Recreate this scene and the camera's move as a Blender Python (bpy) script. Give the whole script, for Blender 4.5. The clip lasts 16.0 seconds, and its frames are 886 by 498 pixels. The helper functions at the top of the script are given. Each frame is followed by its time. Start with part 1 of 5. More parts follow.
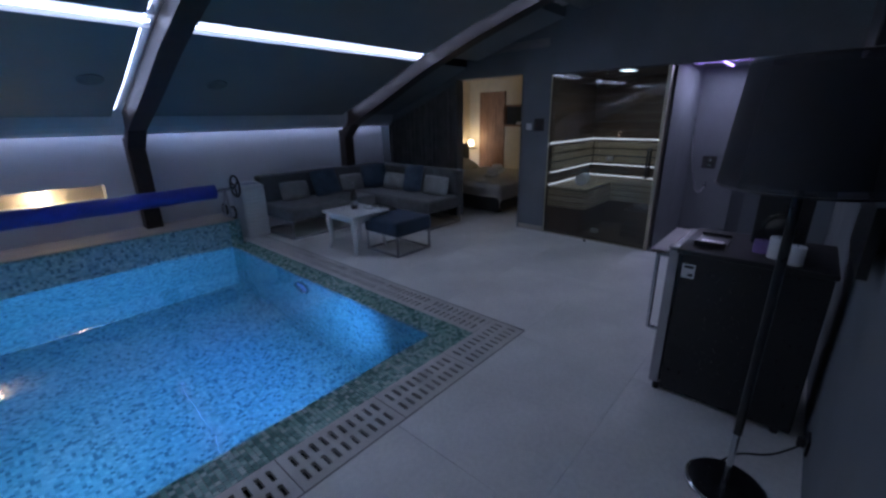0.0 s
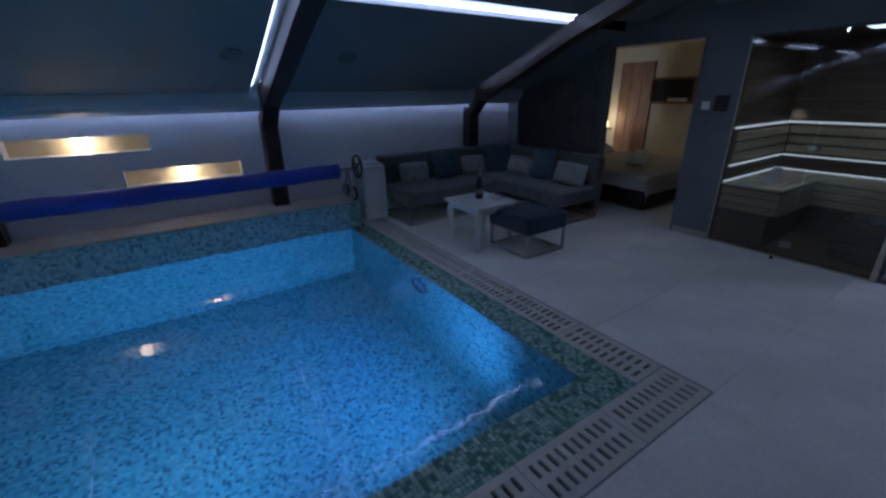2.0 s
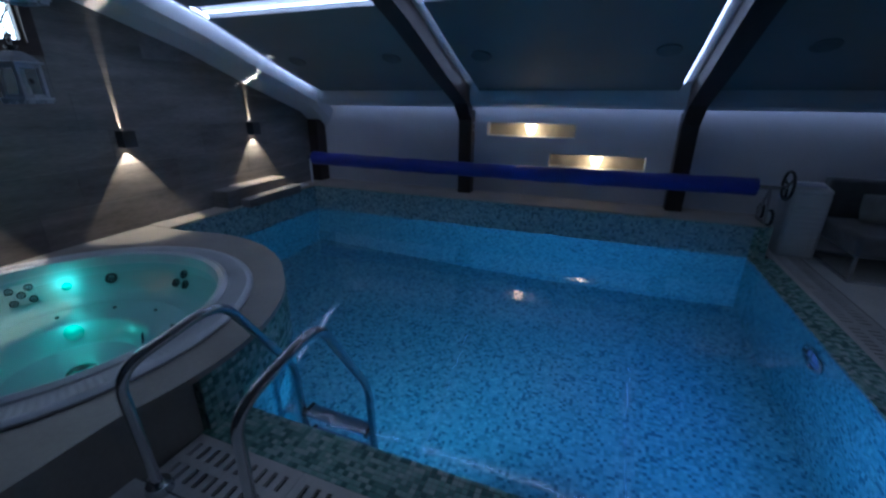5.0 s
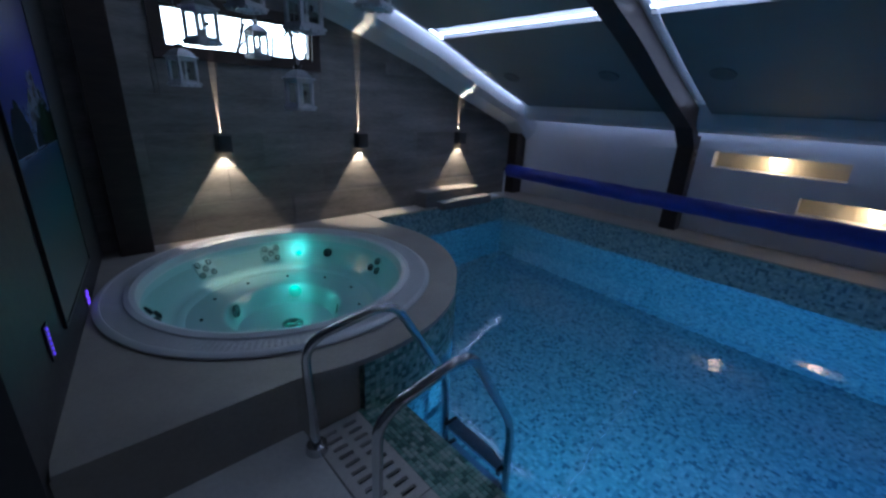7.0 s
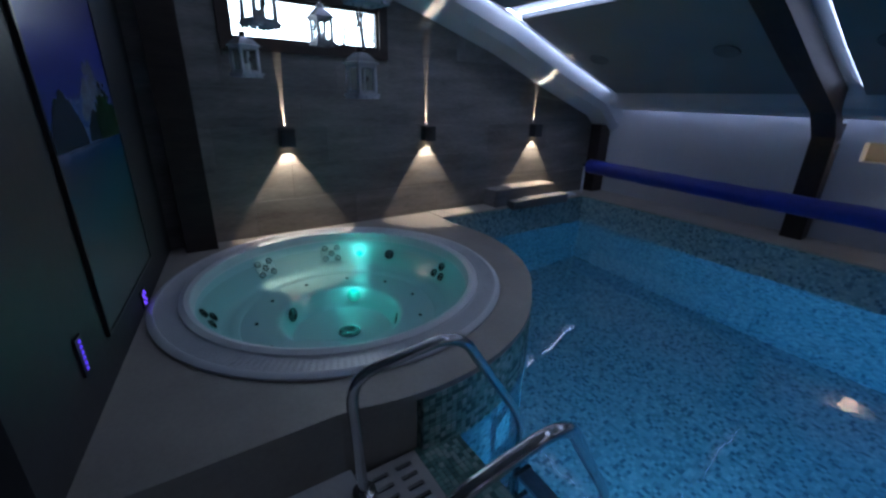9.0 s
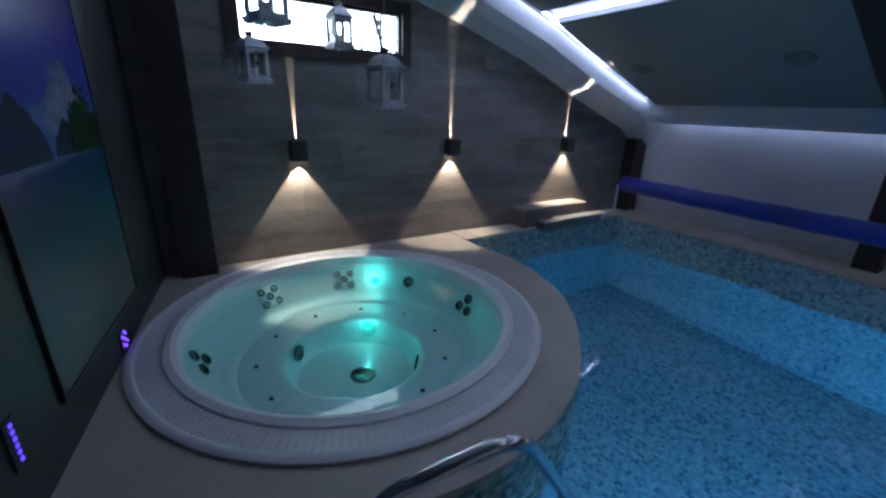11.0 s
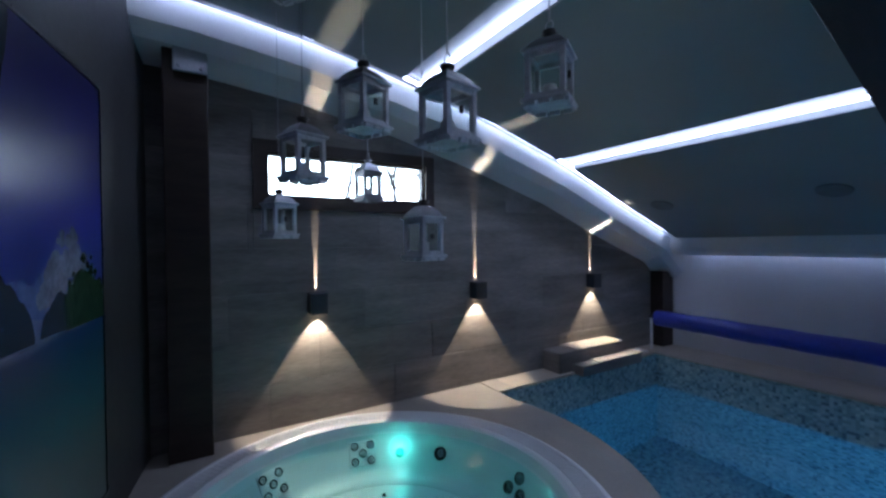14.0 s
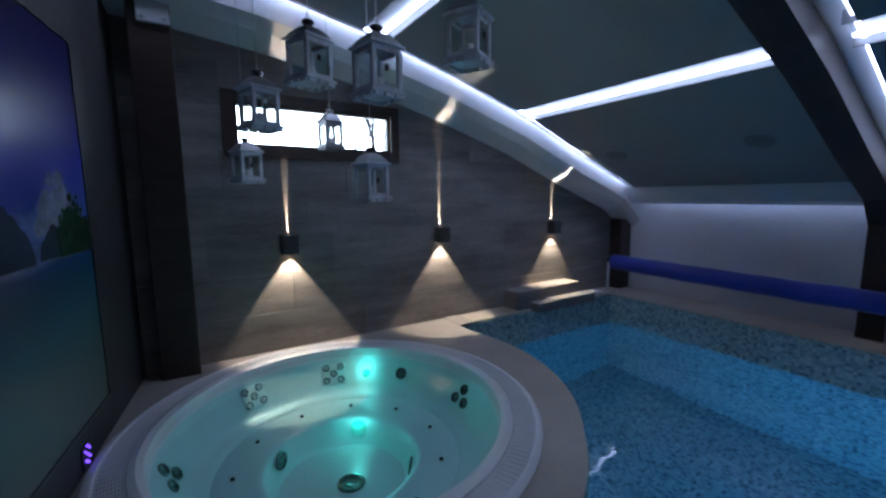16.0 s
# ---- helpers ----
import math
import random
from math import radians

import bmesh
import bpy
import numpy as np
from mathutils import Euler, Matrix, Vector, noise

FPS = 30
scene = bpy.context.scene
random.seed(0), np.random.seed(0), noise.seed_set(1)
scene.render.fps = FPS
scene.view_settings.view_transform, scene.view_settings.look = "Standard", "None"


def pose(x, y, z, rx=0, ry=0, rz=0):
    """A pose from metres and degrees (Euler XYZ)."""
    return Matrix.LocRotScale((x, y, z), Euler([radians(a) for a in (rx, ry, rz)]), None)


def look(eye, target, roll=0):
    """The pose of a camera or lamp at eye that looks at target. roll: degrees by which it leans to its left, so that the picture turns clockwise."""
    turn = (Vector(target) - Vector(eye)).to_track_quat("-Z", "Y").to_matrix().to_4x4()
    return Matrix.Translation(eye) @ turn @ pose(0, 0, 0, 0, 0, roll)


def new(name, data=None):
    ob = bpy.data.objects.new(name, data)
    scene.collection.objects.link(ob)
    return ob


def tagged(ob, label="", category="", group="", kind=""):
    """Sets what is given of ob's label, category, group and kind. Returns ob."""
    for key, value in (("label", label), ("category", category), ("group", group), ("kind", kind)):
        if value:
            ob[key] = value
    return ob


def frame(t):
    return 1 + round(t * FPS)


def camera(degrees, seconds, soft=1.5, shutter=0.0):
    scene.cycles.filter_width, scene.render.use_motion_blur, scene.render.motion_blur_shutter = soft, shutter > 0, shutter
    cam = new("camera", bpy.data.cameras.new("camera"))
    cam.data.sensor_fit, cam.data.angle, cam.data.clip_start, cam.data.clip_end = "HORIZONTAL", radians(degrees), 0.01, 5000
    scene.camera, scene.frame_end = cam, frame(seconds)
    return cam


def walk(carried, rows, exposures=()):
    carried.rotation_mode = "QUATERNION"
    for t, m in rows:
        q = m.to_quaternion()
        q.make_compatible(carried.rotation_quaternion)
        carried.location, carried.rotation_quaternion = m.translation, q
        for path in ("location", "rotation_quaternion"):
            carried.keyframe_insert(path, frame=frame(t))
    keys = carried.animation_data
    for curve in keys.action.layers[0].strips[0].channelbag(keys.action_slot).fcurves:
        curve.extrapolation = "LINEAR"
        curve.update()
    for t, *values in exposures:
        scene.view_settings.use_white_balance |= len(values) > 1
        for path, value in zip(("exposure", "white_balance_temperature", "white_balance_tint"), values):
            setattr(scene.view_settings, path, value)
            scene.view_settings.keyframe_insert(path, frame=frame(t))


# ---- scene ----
cam = camera(94.9, 16.0, soft=2.6)
PATH = [
    (0, (0.469, 0.656, 1.529), (1.888, 1.922, 0.911), -0.9),
    (0.5, (0.603, 0.776, 1.541), (1.906, 2.162, 0.923), -0.2),
    (1, (0.683, 0.904, 1.537), (1.947, 2.319, 0.905), -0.3),
    (1.5, (0.709, 1.121, 1.546), (2.046, 2.474, 0.929), -1.7),
    (1.7, (0.722, 1.235, 1.547), (1.985, 2.638, 0.888), -2.1),
    (2, (0.673, 1.323, 1.553), (1.704, 2.879, 0.836), -0.9),
    (2.5, (0.671, 1.384, 1.551), (1.504, 3.045, 0.811), -0.3),
    (3, (0.649, 1.411, 1.544), (1.381, 3.116, 0.797), 1.0),
    (3.5, (0.683, 1.401, 1.494), (1.155, 3.198, 0.754), 0.1),
    (4, (0.922, 1.324, 1.475), (0.774, 3.19, 0.77), 1.1),
    (4.2, (0.952, 1.293, 1.478), (0.632, 3.138, 0.775), 0.8),
    (6.3, (0.725, 1.276, 1.561), (-0.352, 2.808, 0.859), 1.7),
    (6.5, (0.745, 1.307, 1.554), (-0.447, 2.756, 0.861), 2.0),
    (7, (0.816, 1.398, 1.551), (-0.565, 2.679, 0.88), 2.8),
    (7.5, (0.839, 1.447, 1.557), (-0.646, 2.6, 0.876), 2.3),
    (8, (0.747, 1.51, 1.535), (-0.787, 2.603, 0.86), 3.0),
    (8.5, (0.601, 1.568, 1.512), (-0.945, 2.645, 0.841), 2.8),
    (9, (0.494, 1.601, 1.493), (-1.07, 2.631, 0.791), 1.4),
    (9.2, (0.444, 1.617, 1.487), (-1.126, 2.633, 0.778), 1.3),
    (11.3, (0.027, 1.732, 1.486), (-1.581, 2.727, 0.835), 2.0),
    (11.5, (-0.023, 1.738, 1.486), (-1.606, 2.77, 0.83), 1.5),
    (12, (-0.164, 1.75, 1.478), (-1.672, 2.874, 0.798), 1.5),
    (12.5, (-0.247, 1.75, 1.468), (-1.754, 2.934, 0.897), 2.1),
    (13, (-0.319, 1.725, 1.493), (-1.911, 2.88, 1.132), 0.1),
    (13.5, (-0.31, 1.733, 1.526), (-1.983, 2.816, 1.353), -0.7),
    (14, (-0.265, 1.717, 1.543), (-1.981, 2.742, 1.518), -0.6),
    (14.5, (-0.206, 1.706, 1.545), (-1.939, 2.704, 1.58), -0.6),
    (15, (-0.125, 1.71, 1.528), (-1.881, 2.666, 1.513), -0.8),
    (15.5, (-0.014, 1.733, 1.508), (-1.771, 2.685, 1.419), -0.5),
    (16, (0.095, 1.77, 1.494), (-1.587, 2.821, 1.238), -0.5),
]
EXPOSE = [(0, 0.8, 5900, 13), (1.0, 0.8, 5800, 12), (1.7, 0.6, 5700, 11), (2.5, 0.0, 5400, 7), (3.5, -0.15, 5300, 6), (4.2, -0.35, 5300, 6), (6.3, 0.05, 5600, 7), (7.5, 0.05, 5700, 7), (9.2, 0.0, 5800, 9), (11.3, 0.5, 5900, 10), (12.5, 0.5, 5900, 10), (14.0, 0.4, 5900, 11), (16, 0.4, 5900, 11)]
walk(cam, [(t, look(eye, target, roll)) for t, eye, target, roll in PATH], EXPOSE)


# ---- world, sun, large lights ----
world = bpy.data.worlds.new("world")
scene.world = world
world.use_nodes = True
wn = world.node_tree.nodes
sky = wn.new("ShaderNodeTexSky")
sky.sky_type = 'NISHITA'
sky.sun_disc = False
sky.sun_elevation, sky.sun_rotation = radians(12), radians(200)
world.node_tree.links.new(sky.outputs[0], wn["Background"].inputs[0])
wn["Background"].inputs[1].default_value = 0.1
scene.view_settings.exposure = 0.0

WARM, COOL = (1.0, 0.78, 0.55), (0.58, 0.68, 1.0)


HERE = Matrix.Identity(4)      # origin of the space that is being furnished


def space(x=0.0, y=0.0):
    """Moves the origin for all that is built next."""
    HERE.translation = (x, y, 0.0)


def lamp(name, kind, power, color, m, size=0.05, cone=None, blend=0.3, size_y=None):
    d = bpy.data.lights.new(name, kind)
    d.energy, d.color = power, color
    if kind == "AREA":
        d.shape, d.size = "RECTANGLE", size
        d.size_y = size_y or size
    else:
        d.shadow_soft_size = size
    if cone:
        d.spot_size, d.spot_blend = radians(cone), blend
    ob = new(name, d)
    ob.matrix_world = HERE @ m
    return ob


# ---- materials ----
def nodes_of(name):
    m = bpy.data.materials.new(name)
    m.use_nodes = True
    return m, m.node_tree.nodes, m.node_tree.links, m.node_tree.nodes["Principled BSDF"]


def math_node(n, l, op, a, b=None):
    k = n.new("ShaderNodeMath")
    k.operation = op
    for i, v in enumerate((a, b)):
        if v is None:
            continue
        if isinstance(v, (int, float)):
            k.inputs[i].default_value = v
        else:
            l.new(v, k.inputs[i])
    return k.outputs[0]


def ramp(n, l, fac, stops, constant=False):
    r = n.new("ShaderNodeValToRGB")
    if constant:
        r.color_ramp.interpolation = "CONSTANT"
    els = r.color_ramp.elements
    while len(els) < len(stops):
        els.new(0.5)
    for e, (p, c) in zip(els, stops):
        e.position, e.color = p, (*c, 1)
    l.new(fac, r.inputs[0])
    return r.outputs[0]


def surface(name, color, rough=0.5, metal=0.0, var=0.12, scale=6.0, fine=60.0, bump=0.1, stretch=(1, 1, 1), random=0.0, coat=0.0, sheen=0.0):
    """A painted, stony, woody or metal surface: colour varied at two scales, with fine relief."""
    m, n, l, p = nodes_of(name)
    tc = n.new("ShaderNodeTexCoord")
    mp = n.new("ShaderNodeMapping")
    mp.inputs["Scale"].default_value = stretch
    l.new(tc.outputs["Object"], mp.inputs[0])
    big, small = n.new("ShaderNodeTexNoise"), n.new("ShaderNodeTexNoise")
    for t, sc, dt in ((big, scale, 4), (small, fine, 3)):
        t.inputs["Scale"].default_value, t.inputs["Detail"].default_value = sc, dt
        l.new(mp.outputs[0], t.inputs["Vector"])
    mixed = math_node(n, l, "ADD", math_node(n, l, "MULTIPLY", big.outputs[0], 0.65), math_node(n, l, "MULTIPLY", small.outputs[0], 0.35))
    lo = [max(0, c * (1 - 2.2 * var)) for c in color]
    hi = [min(1, c * (1 + 2.2 * var)) for c in color]
    col = ramp(n, l, mixed, [(0.3, lo), (0.7, hi)])
    if random:
        oi = n.new("ShaderNodeObjectInfo")
        hs = n.new("ShaderNodeHueSaturation")
        l.new(math_node(n, l, "ADD", math_node(n, l, "MULTIPLY", oi.outputs["Random"], 2 * random), 1 - random), hs.inputs["Value"])
        l.new(col, hs.inputs["Color"])
        col = hs.outputs[0]
    l.new(col, p.inputs["Base Color"])
    l.new(math_node(n, l, "ADD", math_node(n, l, "MULTIPLY", small.outputs[0], 0.16), rough - 0.08), p.inputs["Roughness"])
    p.inputs["Metallic"].default_value = metal
    p.inputs["Coat Weight"].default_value = coat
    p.inputs["Sheen Weight"].default_value = sheen
    if bump:
        b = n.new("ShaderNodeBump")
        b.inputs["Strength"].default_value, b.inputs["Distance"].default_value = bump, 0.01
        l.new(mixed, b.inputs["Height"])
        l.new(b.outputs[0], p.inputs["Normal"])
    return m


def glow(name, color, strength):
    m, n, l, p = nodes_of(name)
    p.inputs["Base Color"].default_value = (*[0.6 * c for c in color], 1)
    p.inputs["Emission Color"].default_value = (*color, 1)
    p.inputs["Emission Strength"].default_value = strength
    return m


def glassy(name, tint=(1, 1, 1), gloss=1.0, rough=0.0, ripple=0.0, ior=1.45, body=False):
    """Clear thin glass or still water: see-through, with Fresnel gloss."""
    m, n, l, p = nodes_of(name)
    n.remove(p)
    t, g, mx, fr = n.new("ShaderNodeBsdfTransparent"), n.new("ShaderNodeBsdfGlossy"), n.new("ShaderNodeMixShader"), n.new("ShaderNodeLayerWeight")
    if body:
        t = n.new("ShaderNodeBsdfRefraction")
        t.inputs["Roughness"].default_value, t.inputs["IOR"].default_value = 0.0, body
    t.inputs[0].default_value = (*tint, 1)
    g.inputs["Roughness"].default_value = rough
    f0 = ((ior - 1) / (ior + 1)) ** 2
    rim = math_node(n, l, "POWER", fr.outputs["Facing"], 5.0)
    l.new(math_node(n, l, "ADD", math_node(n, l, "MULTIPLY", rim, gloss * (1 - f0)), gloss * f0), mx.inputs[0])
    l.new(t.outputs[0], mx.inputs[1])
    l.new(g.outputs[0], mx.inputs[2])
    if ripple:
        tc, ns, b = n.new("ShaderNodeTexCoord"), n.new("ShaderNodeTexNoise"), n.new("ShaderNodeBump")
        ns.inputs["Scale"].default_value = 3.0
        l.new(tc.outputs["Object"], ns.inputs["Vector"])
        l.new(ns.outputs[0], b.inputs["Height"])
        b.inputs["Strength"].default_value, b.inputs["Distance"].default_value = ripple, 0.02
        l.new(b.outputs[0], g.inputs["Normal"])
        l.new(b.outputs[0], fr.inputs["Normal"])
    l.new(mx.outputs[0], n["Material Output"].inputs[0])
    return m


MOSAIC = [(0.0, (0.10, 0.21, 0.19)), (0.2, (0.16, 0.31, 0.27)), (0.4, (0.24, 0.42, 0.37)), (0.62, (0.31, 0.48, 0.44)), (0.85, (0.41, 0.55, 0.51))]
DEEP = [(0.0, (0.13, 0.22, 0.25)), (0.10, (0.21, 0.33, 0.35)), (0.36, (0.27, 0.41, 0.43)), (0.66, (0.31, 0.45, 0.47)), (0.88, (0.36, 0.51, 0.52))]


def mosaic_cells(name, stops, size):
    """Small glass mosaic laid in a square grid, with pale joints."""
    m, n, l, p = nodes_of(name)
    tc = n.new("ShaderNodeTexCoord")
    ad, dv, fl, fr = (n.new("ShaderNodeVectorMath") for _ in range(4))
    ad.operation, dv.operation, fl.operation, fr.operation = "ADD", "SCALE", "FLOOR", "FRACTION"
    ad.inputs[1].default_value = (0.0071, 0.0071, 0.0071)
    dv.inputs["Scale"].default_value = 1 / size
    l.new(tc.outputs["Object"], ad.inputs[0])
    l.new(ad.outputs[0], dv.inputs[0])
    l.new(dv.outputs[0], fl.inputs[0])
    l.new(dv.outputs[0], fr.inputs[0])
    wn_ = n.new("ShaderNodeTexWhiteNoise")
    l.new(fl.outputs[0], wn_.inputs[0])
    col = ramp(n, l, wn_.outputs[0], stops, True)
    l.new(col, p.inputs["Base Color"])
    p.inputs["Roughness"].default_value = 0.25
    return m


def mosaic_islands(name, stops, by_object=False):
    m, n, l, p = nodes_of(name)
    if by_object:
        src = n.new("ShaderNodeObjectInfo").outputs["Random"]
    else:
        src = n.new("ShaderNodeNewGeometry").outputs["Random Per Island"]
    l.new(ramp(n, l, src, stops, True), p.inputs["Base Color"])
    p.inputs["Roughness"].default_value = 0.18
    return m


M_FLOOR = surface("floor_porcelain", (0.74, 0.735, 0.71), 0.42, var=0.07, scale=2.2, fine=40, bump=0.03, random=0.03)
M_TROUGH = surface("trough_paint", (0.36, 0.37, 0.385), 0.6, var=0.03, scale=2, fine=90, bump=0.02)
M_JOINT = surface("joint_grout", (0.24, 0.23, 0.22), 0.9)
M_FLOORJOINT = surface("floor_joint", (0.46, 0.455, 0.44), 0.8)
M_PLASTER = surface("grey_plaster", (0.15, 0.165, 0.18), 0.75, var=0.06, scale=3, fine=80, bump=0.05)
M_EAVES = surface("eaves_paint", (0.50, 0.53, 0.56), 0.3, var=0.03, scale=2, fine=90, bump=0.02)
M_CEIL = surface("ceiling_paint", (0.20, 0.23, 0.235), 0.6, var=0.03, scale=2, fine=90, bump=0.02)
M_WHITE = surface("white_wall_paint", (0.70, 0.70, 0.72), 0.6, var=0.03, scale=2, fine=90, bump=0.03)
M_WOODBEAM = surface("dark_stained_timber", (0.028, 0.018, 0.014), 0.45, var=0.2, scale=4, fine=30, bump=0.25, stretch=(6, 1, 6))
M_STONE = surface("slate_look_tile", (0.17, 0.16, 0.15), 0.5, var=0.2, scale=1.6, fine=14, bump=0.35, stretch=(1, 1, 6), random=0.14)
M_BEIGE = surface("beige_deck_tile", (0.30, 0.28, 0.25), 0.45, var=0.07, scale=3, fine=50, bump=0.04, random=0.04)
M_LEDGE = surface("beige_ledge_stone", (0.42, 0.38, 0.32), 0.5, var=0.08, scale=3, fine=50, bump=0.05)
M_GRATE = surface("grating_stone", (0.55, 0.535, 0.51), 0.45, var=0.06, scale=5, fine=60, bump=0.04)
M_SLOTSHADE = surface("slot_shade", (0.015, 0.015, 0.016), 0.7)
M_STEEL = surface("polished_steel", (0.55, 0.56, 0.58), 0.16, 1.0, var=0.04, bump=0.0)
M_JET = surface("dark_chrome", (0.17, 0.18, 0.19), 0.25, 1.0, var=0.05, bump=0.0)
M_BRUSHED = surface("brushed_steel", (0.42, 0.42, 0.44), 0.35, 1.0, var=0.06, bump=0.02)
M_BLACK = surface("black_lacquer", (0.012, 0.012, 0.014), 0.3, var=0.1, bump=0.02)
M_BLACKMATT = surface("black_matt", (0.016, 0.016, 0.018), 0.6, var=0.1, bump=0.03)
M_COVER = surface("blue_cover_foil", (0.028, 0.045, 0.33), 0.4, var=0.12, scale=5, fine=40, bump=0.3)
M_ACRYL = surface("white_acrylic", (0.62, 0.65, 0.68), 0.32, var=0.02, bump=0.0, coat=0.2)
M_CHANNELSHADE = surface("channel_shade_grey", (0.16, 0.17, 0.19), 0.6)
M_GREYTEX = surface("dark_grey_fabric", (0.105, 0.11, 0.115), 0.9, var=0.15, scale=9, fine=160, bump=0.2, sheen=0.2)
M_PALETEX = surface("pale_grey_fabric", (0.27, 0.28, 0.27), 0.9, var=0.1, scale=9, fine=160, bump=0.2, sheen=0.2)
M_OTTO = surface("navy_fabric", (0.022, 0.042, 0.072), 0.8, var=0.15, scale=9, fine=160, bump=0.2, sheen=0.1)
M_NAVY = surface("blue_grey_fabric", (0.045, 0.075, 0.11), 0.85, var=0.15, scale=9, fine=160, bump=0.2, sheen=0.2)
M_CURTAIN = surface("grey_curtain_cloth", (0.20, 0.20, 0.20), 0.9, var=0.12, scale=7, fine=180, bump=0.15, sheen=0.2)
M_WHITELACQ = surface("white_lacquer", (0.68, 0.68, 0.68), 0.35, var=0.03, bump=0.02)
M_LINEN = surface("white_linen", (0.72, 0.70, 0.66), 0.9, var=0.04, scale=6, fine=120, bump=0.3)
M_TOWEL = surface("white_towel", (0.74, 0.75, 0.78), 0.95, var=0.05, scale=20, fine=220, bump=0.6)
M_SAUNA = surface("pale_aspen_wood", (0.50, 0.43, 0.31), 0.55, var=0.12, scale=3, fine=25, bump=0.08, stretch=(1, 1, 9), random=0.08)
M_SAUNADARK = surface("dark_heat_treated_wood", (0.10, 0.07, 0.05), 0.55, var=0.18, scale=3, fine=25, bump=0.1, stretch=(1, 1, 9), random=0.12)
M_WALNUT = surface("walnut_veneer", (0.22, 0.11, 0.055), 0.45, var=0.2, scale=3, fine=20, bump=0.05, stretch=(8, 8, 1))
M_CREAM = surface("cream_wall_paint", (0.62, 0.56, 0.44), 0.7, var=0.03, bump=0.03)
M_SHADE = surface("black_sheer_fabric", (0.03, 0.03, 0.034), 0.7, var=0.15, fine=200, bump=0.1)
M_LANTERN = surface("worn_white_paint", (0.62, 0.63, 0.66), 0.6, var=0.14, scale=18, fine=90, bump=0.3)
M_ZINC = surface("dull_zinc", (0.30, 0.31, 0.33), 0.45, 0.7, var=0.15, bump=0.1)
M_GLASS = glassy("clear_glass", (0.97, 0.99, 0.98))
M_SMOKE = glassy("smoked_glass", (0.80, 0.79, 0.76), 1.3)
M_WATER = glassy("pool_water", (0.80, 0.94, 1.0), 1.0, ripple=0.16, ior=1.33, body=1.33)
M_TUBWATER = glassy("tub_water", (0.72, 0.95, 0.93), 1.0, ripple=0.0015, ior=1.33)
M_MOSAIC = mosaic_islands("green_glass_mosaic", MOSAIC)
M_MOSPIECE = mosaic_islands("green_glass_mosaic_piece", MOSAIC, True)
M_DEEP = mosaic_cells("pool_glass_mosaic", DEEP, 0.025)
M_LED = glow("led_strip_cool", (0.66, 0.74, 1.0), 6.5)
M_LEDARCH = glow("led_arch_cool", (0.62, 0.70, 1.0), 5.0)
M_LEDCORN = glow("led_cornice_cool", (0.62, 0.70, 1.0), 11.0)
M_CONE = glow("warm_glass_shade", (1.0, 0.74, 0.46), 10.0)
M_LEDWALL = glow("led_wall_wash", (0.58, 0.66, 1.0), 4.5)
M_LEDSAUNA = glow("led_sauna", (0.80, 0.88, 1.0), 0.6)
M_LEDVIOLET = glow("led_violet", (0.45, 0.30, 1.0), 4.0)
M_KEY = glow("key_led", (0.16, 0.06, 1.0), 2.6)
M_KEYDIM = glow("key_led_dim", (0.14, 0.07, 1.0), 0.9)
M_BULB = glow("warm_lens", (1.0, 0.78, 0.5), 25.0)
M_TEAL = glow("tub_lens", (0.10, 0.60, 0.50), 0.5)
M_DARKWALL = surface("anthracite_wall_tile", (0.035, 0.036, 0.038), 0.5, var=0.14, scale=2, fine=30, bump=0.08)


# ---- mesh helpers ----
def add_box(bm, x0, x1, y0, y1, z0, z1, bevel=0.0, m=None):
    g = bmesh.ops.create_cube(bm, size=1)
    bmesh.ops.scale(bm, vec=(x1 - x0, y1 - y0, z1 - z0), verts=g["verts"])
    bmesh.ops.translate(bm, vec=((x0 + x1) / 2, (y0 + y1) / 2, (z0 + z1) / 2), verts=g["verts"])
    vs = g["verts"]
    if bevel:
        es = list({e for v in vs for e in v.link_edges})
        r = bmesh.ops.bevel(bm, geom=es, offset=bevel, segments=2, affect="EDGES", profile=0.5)
        vs = list({v for f in r["faces"] for v in f.verts} | {v for v in vs if v.is_valid})
    if m is not None:
        bmesh.ops.transform(bm, matrix=m, verts=vs)
    return vs


def box(x0, x1, y0, y1, z0, z1, bevel=0.0, m=None):
    bm = bmesh.new()
    add_box(bm, x0, x1, y0, y1, z0, z1, bevel, m)
    return bm


def boxes(*rows, bevel=0.0):
    bm = bmesh.new()
    for r in rows:
        add_box(bm, *r, bevel)
    return bm


def tube(points, radius, sides=12, closed=False):
    """A round bar along a smooth chain of points."""
    bm = bmesh.new()
    pts = [Vector(p) for p in points]
    rings, up = [], None
    for i, p in enumerate(pts):
        a, b = pts[max(i - 1, 0)], pts[min(i + 1, len(pts) - 1)]
        if closed:
            a, b = pts[i - 1], pts[(i + 1) % len(pts)]
        t = (b - a).normalized()
        if up is None:
            up = t.orthogonal().normalized()
        up = (up - t * up.dot(t)).normalized()
        side = t.cross(up)
        rings.append([bm.verts.new(p + radius * (math.cos(k) * up + math.sin(k) * side)) for k in (2 * math.pi * j / sides for j in range(sides))])
    n = len(rings)
    for i in range(n if closed else n - 1):
        A, B = rings[i], rings[(i + 1) % n]
        for j in range(sides):
            bm.faces.new((A[j], A[(j + 1) % sides], B[(j + 1) % sides], B[j]))
    if not closed:
        bm.faces.new(rings[0][::-1])
        bm.faces.new(rings[-1])
    for f in bm.faces:
        f.smooth = True
    return bm


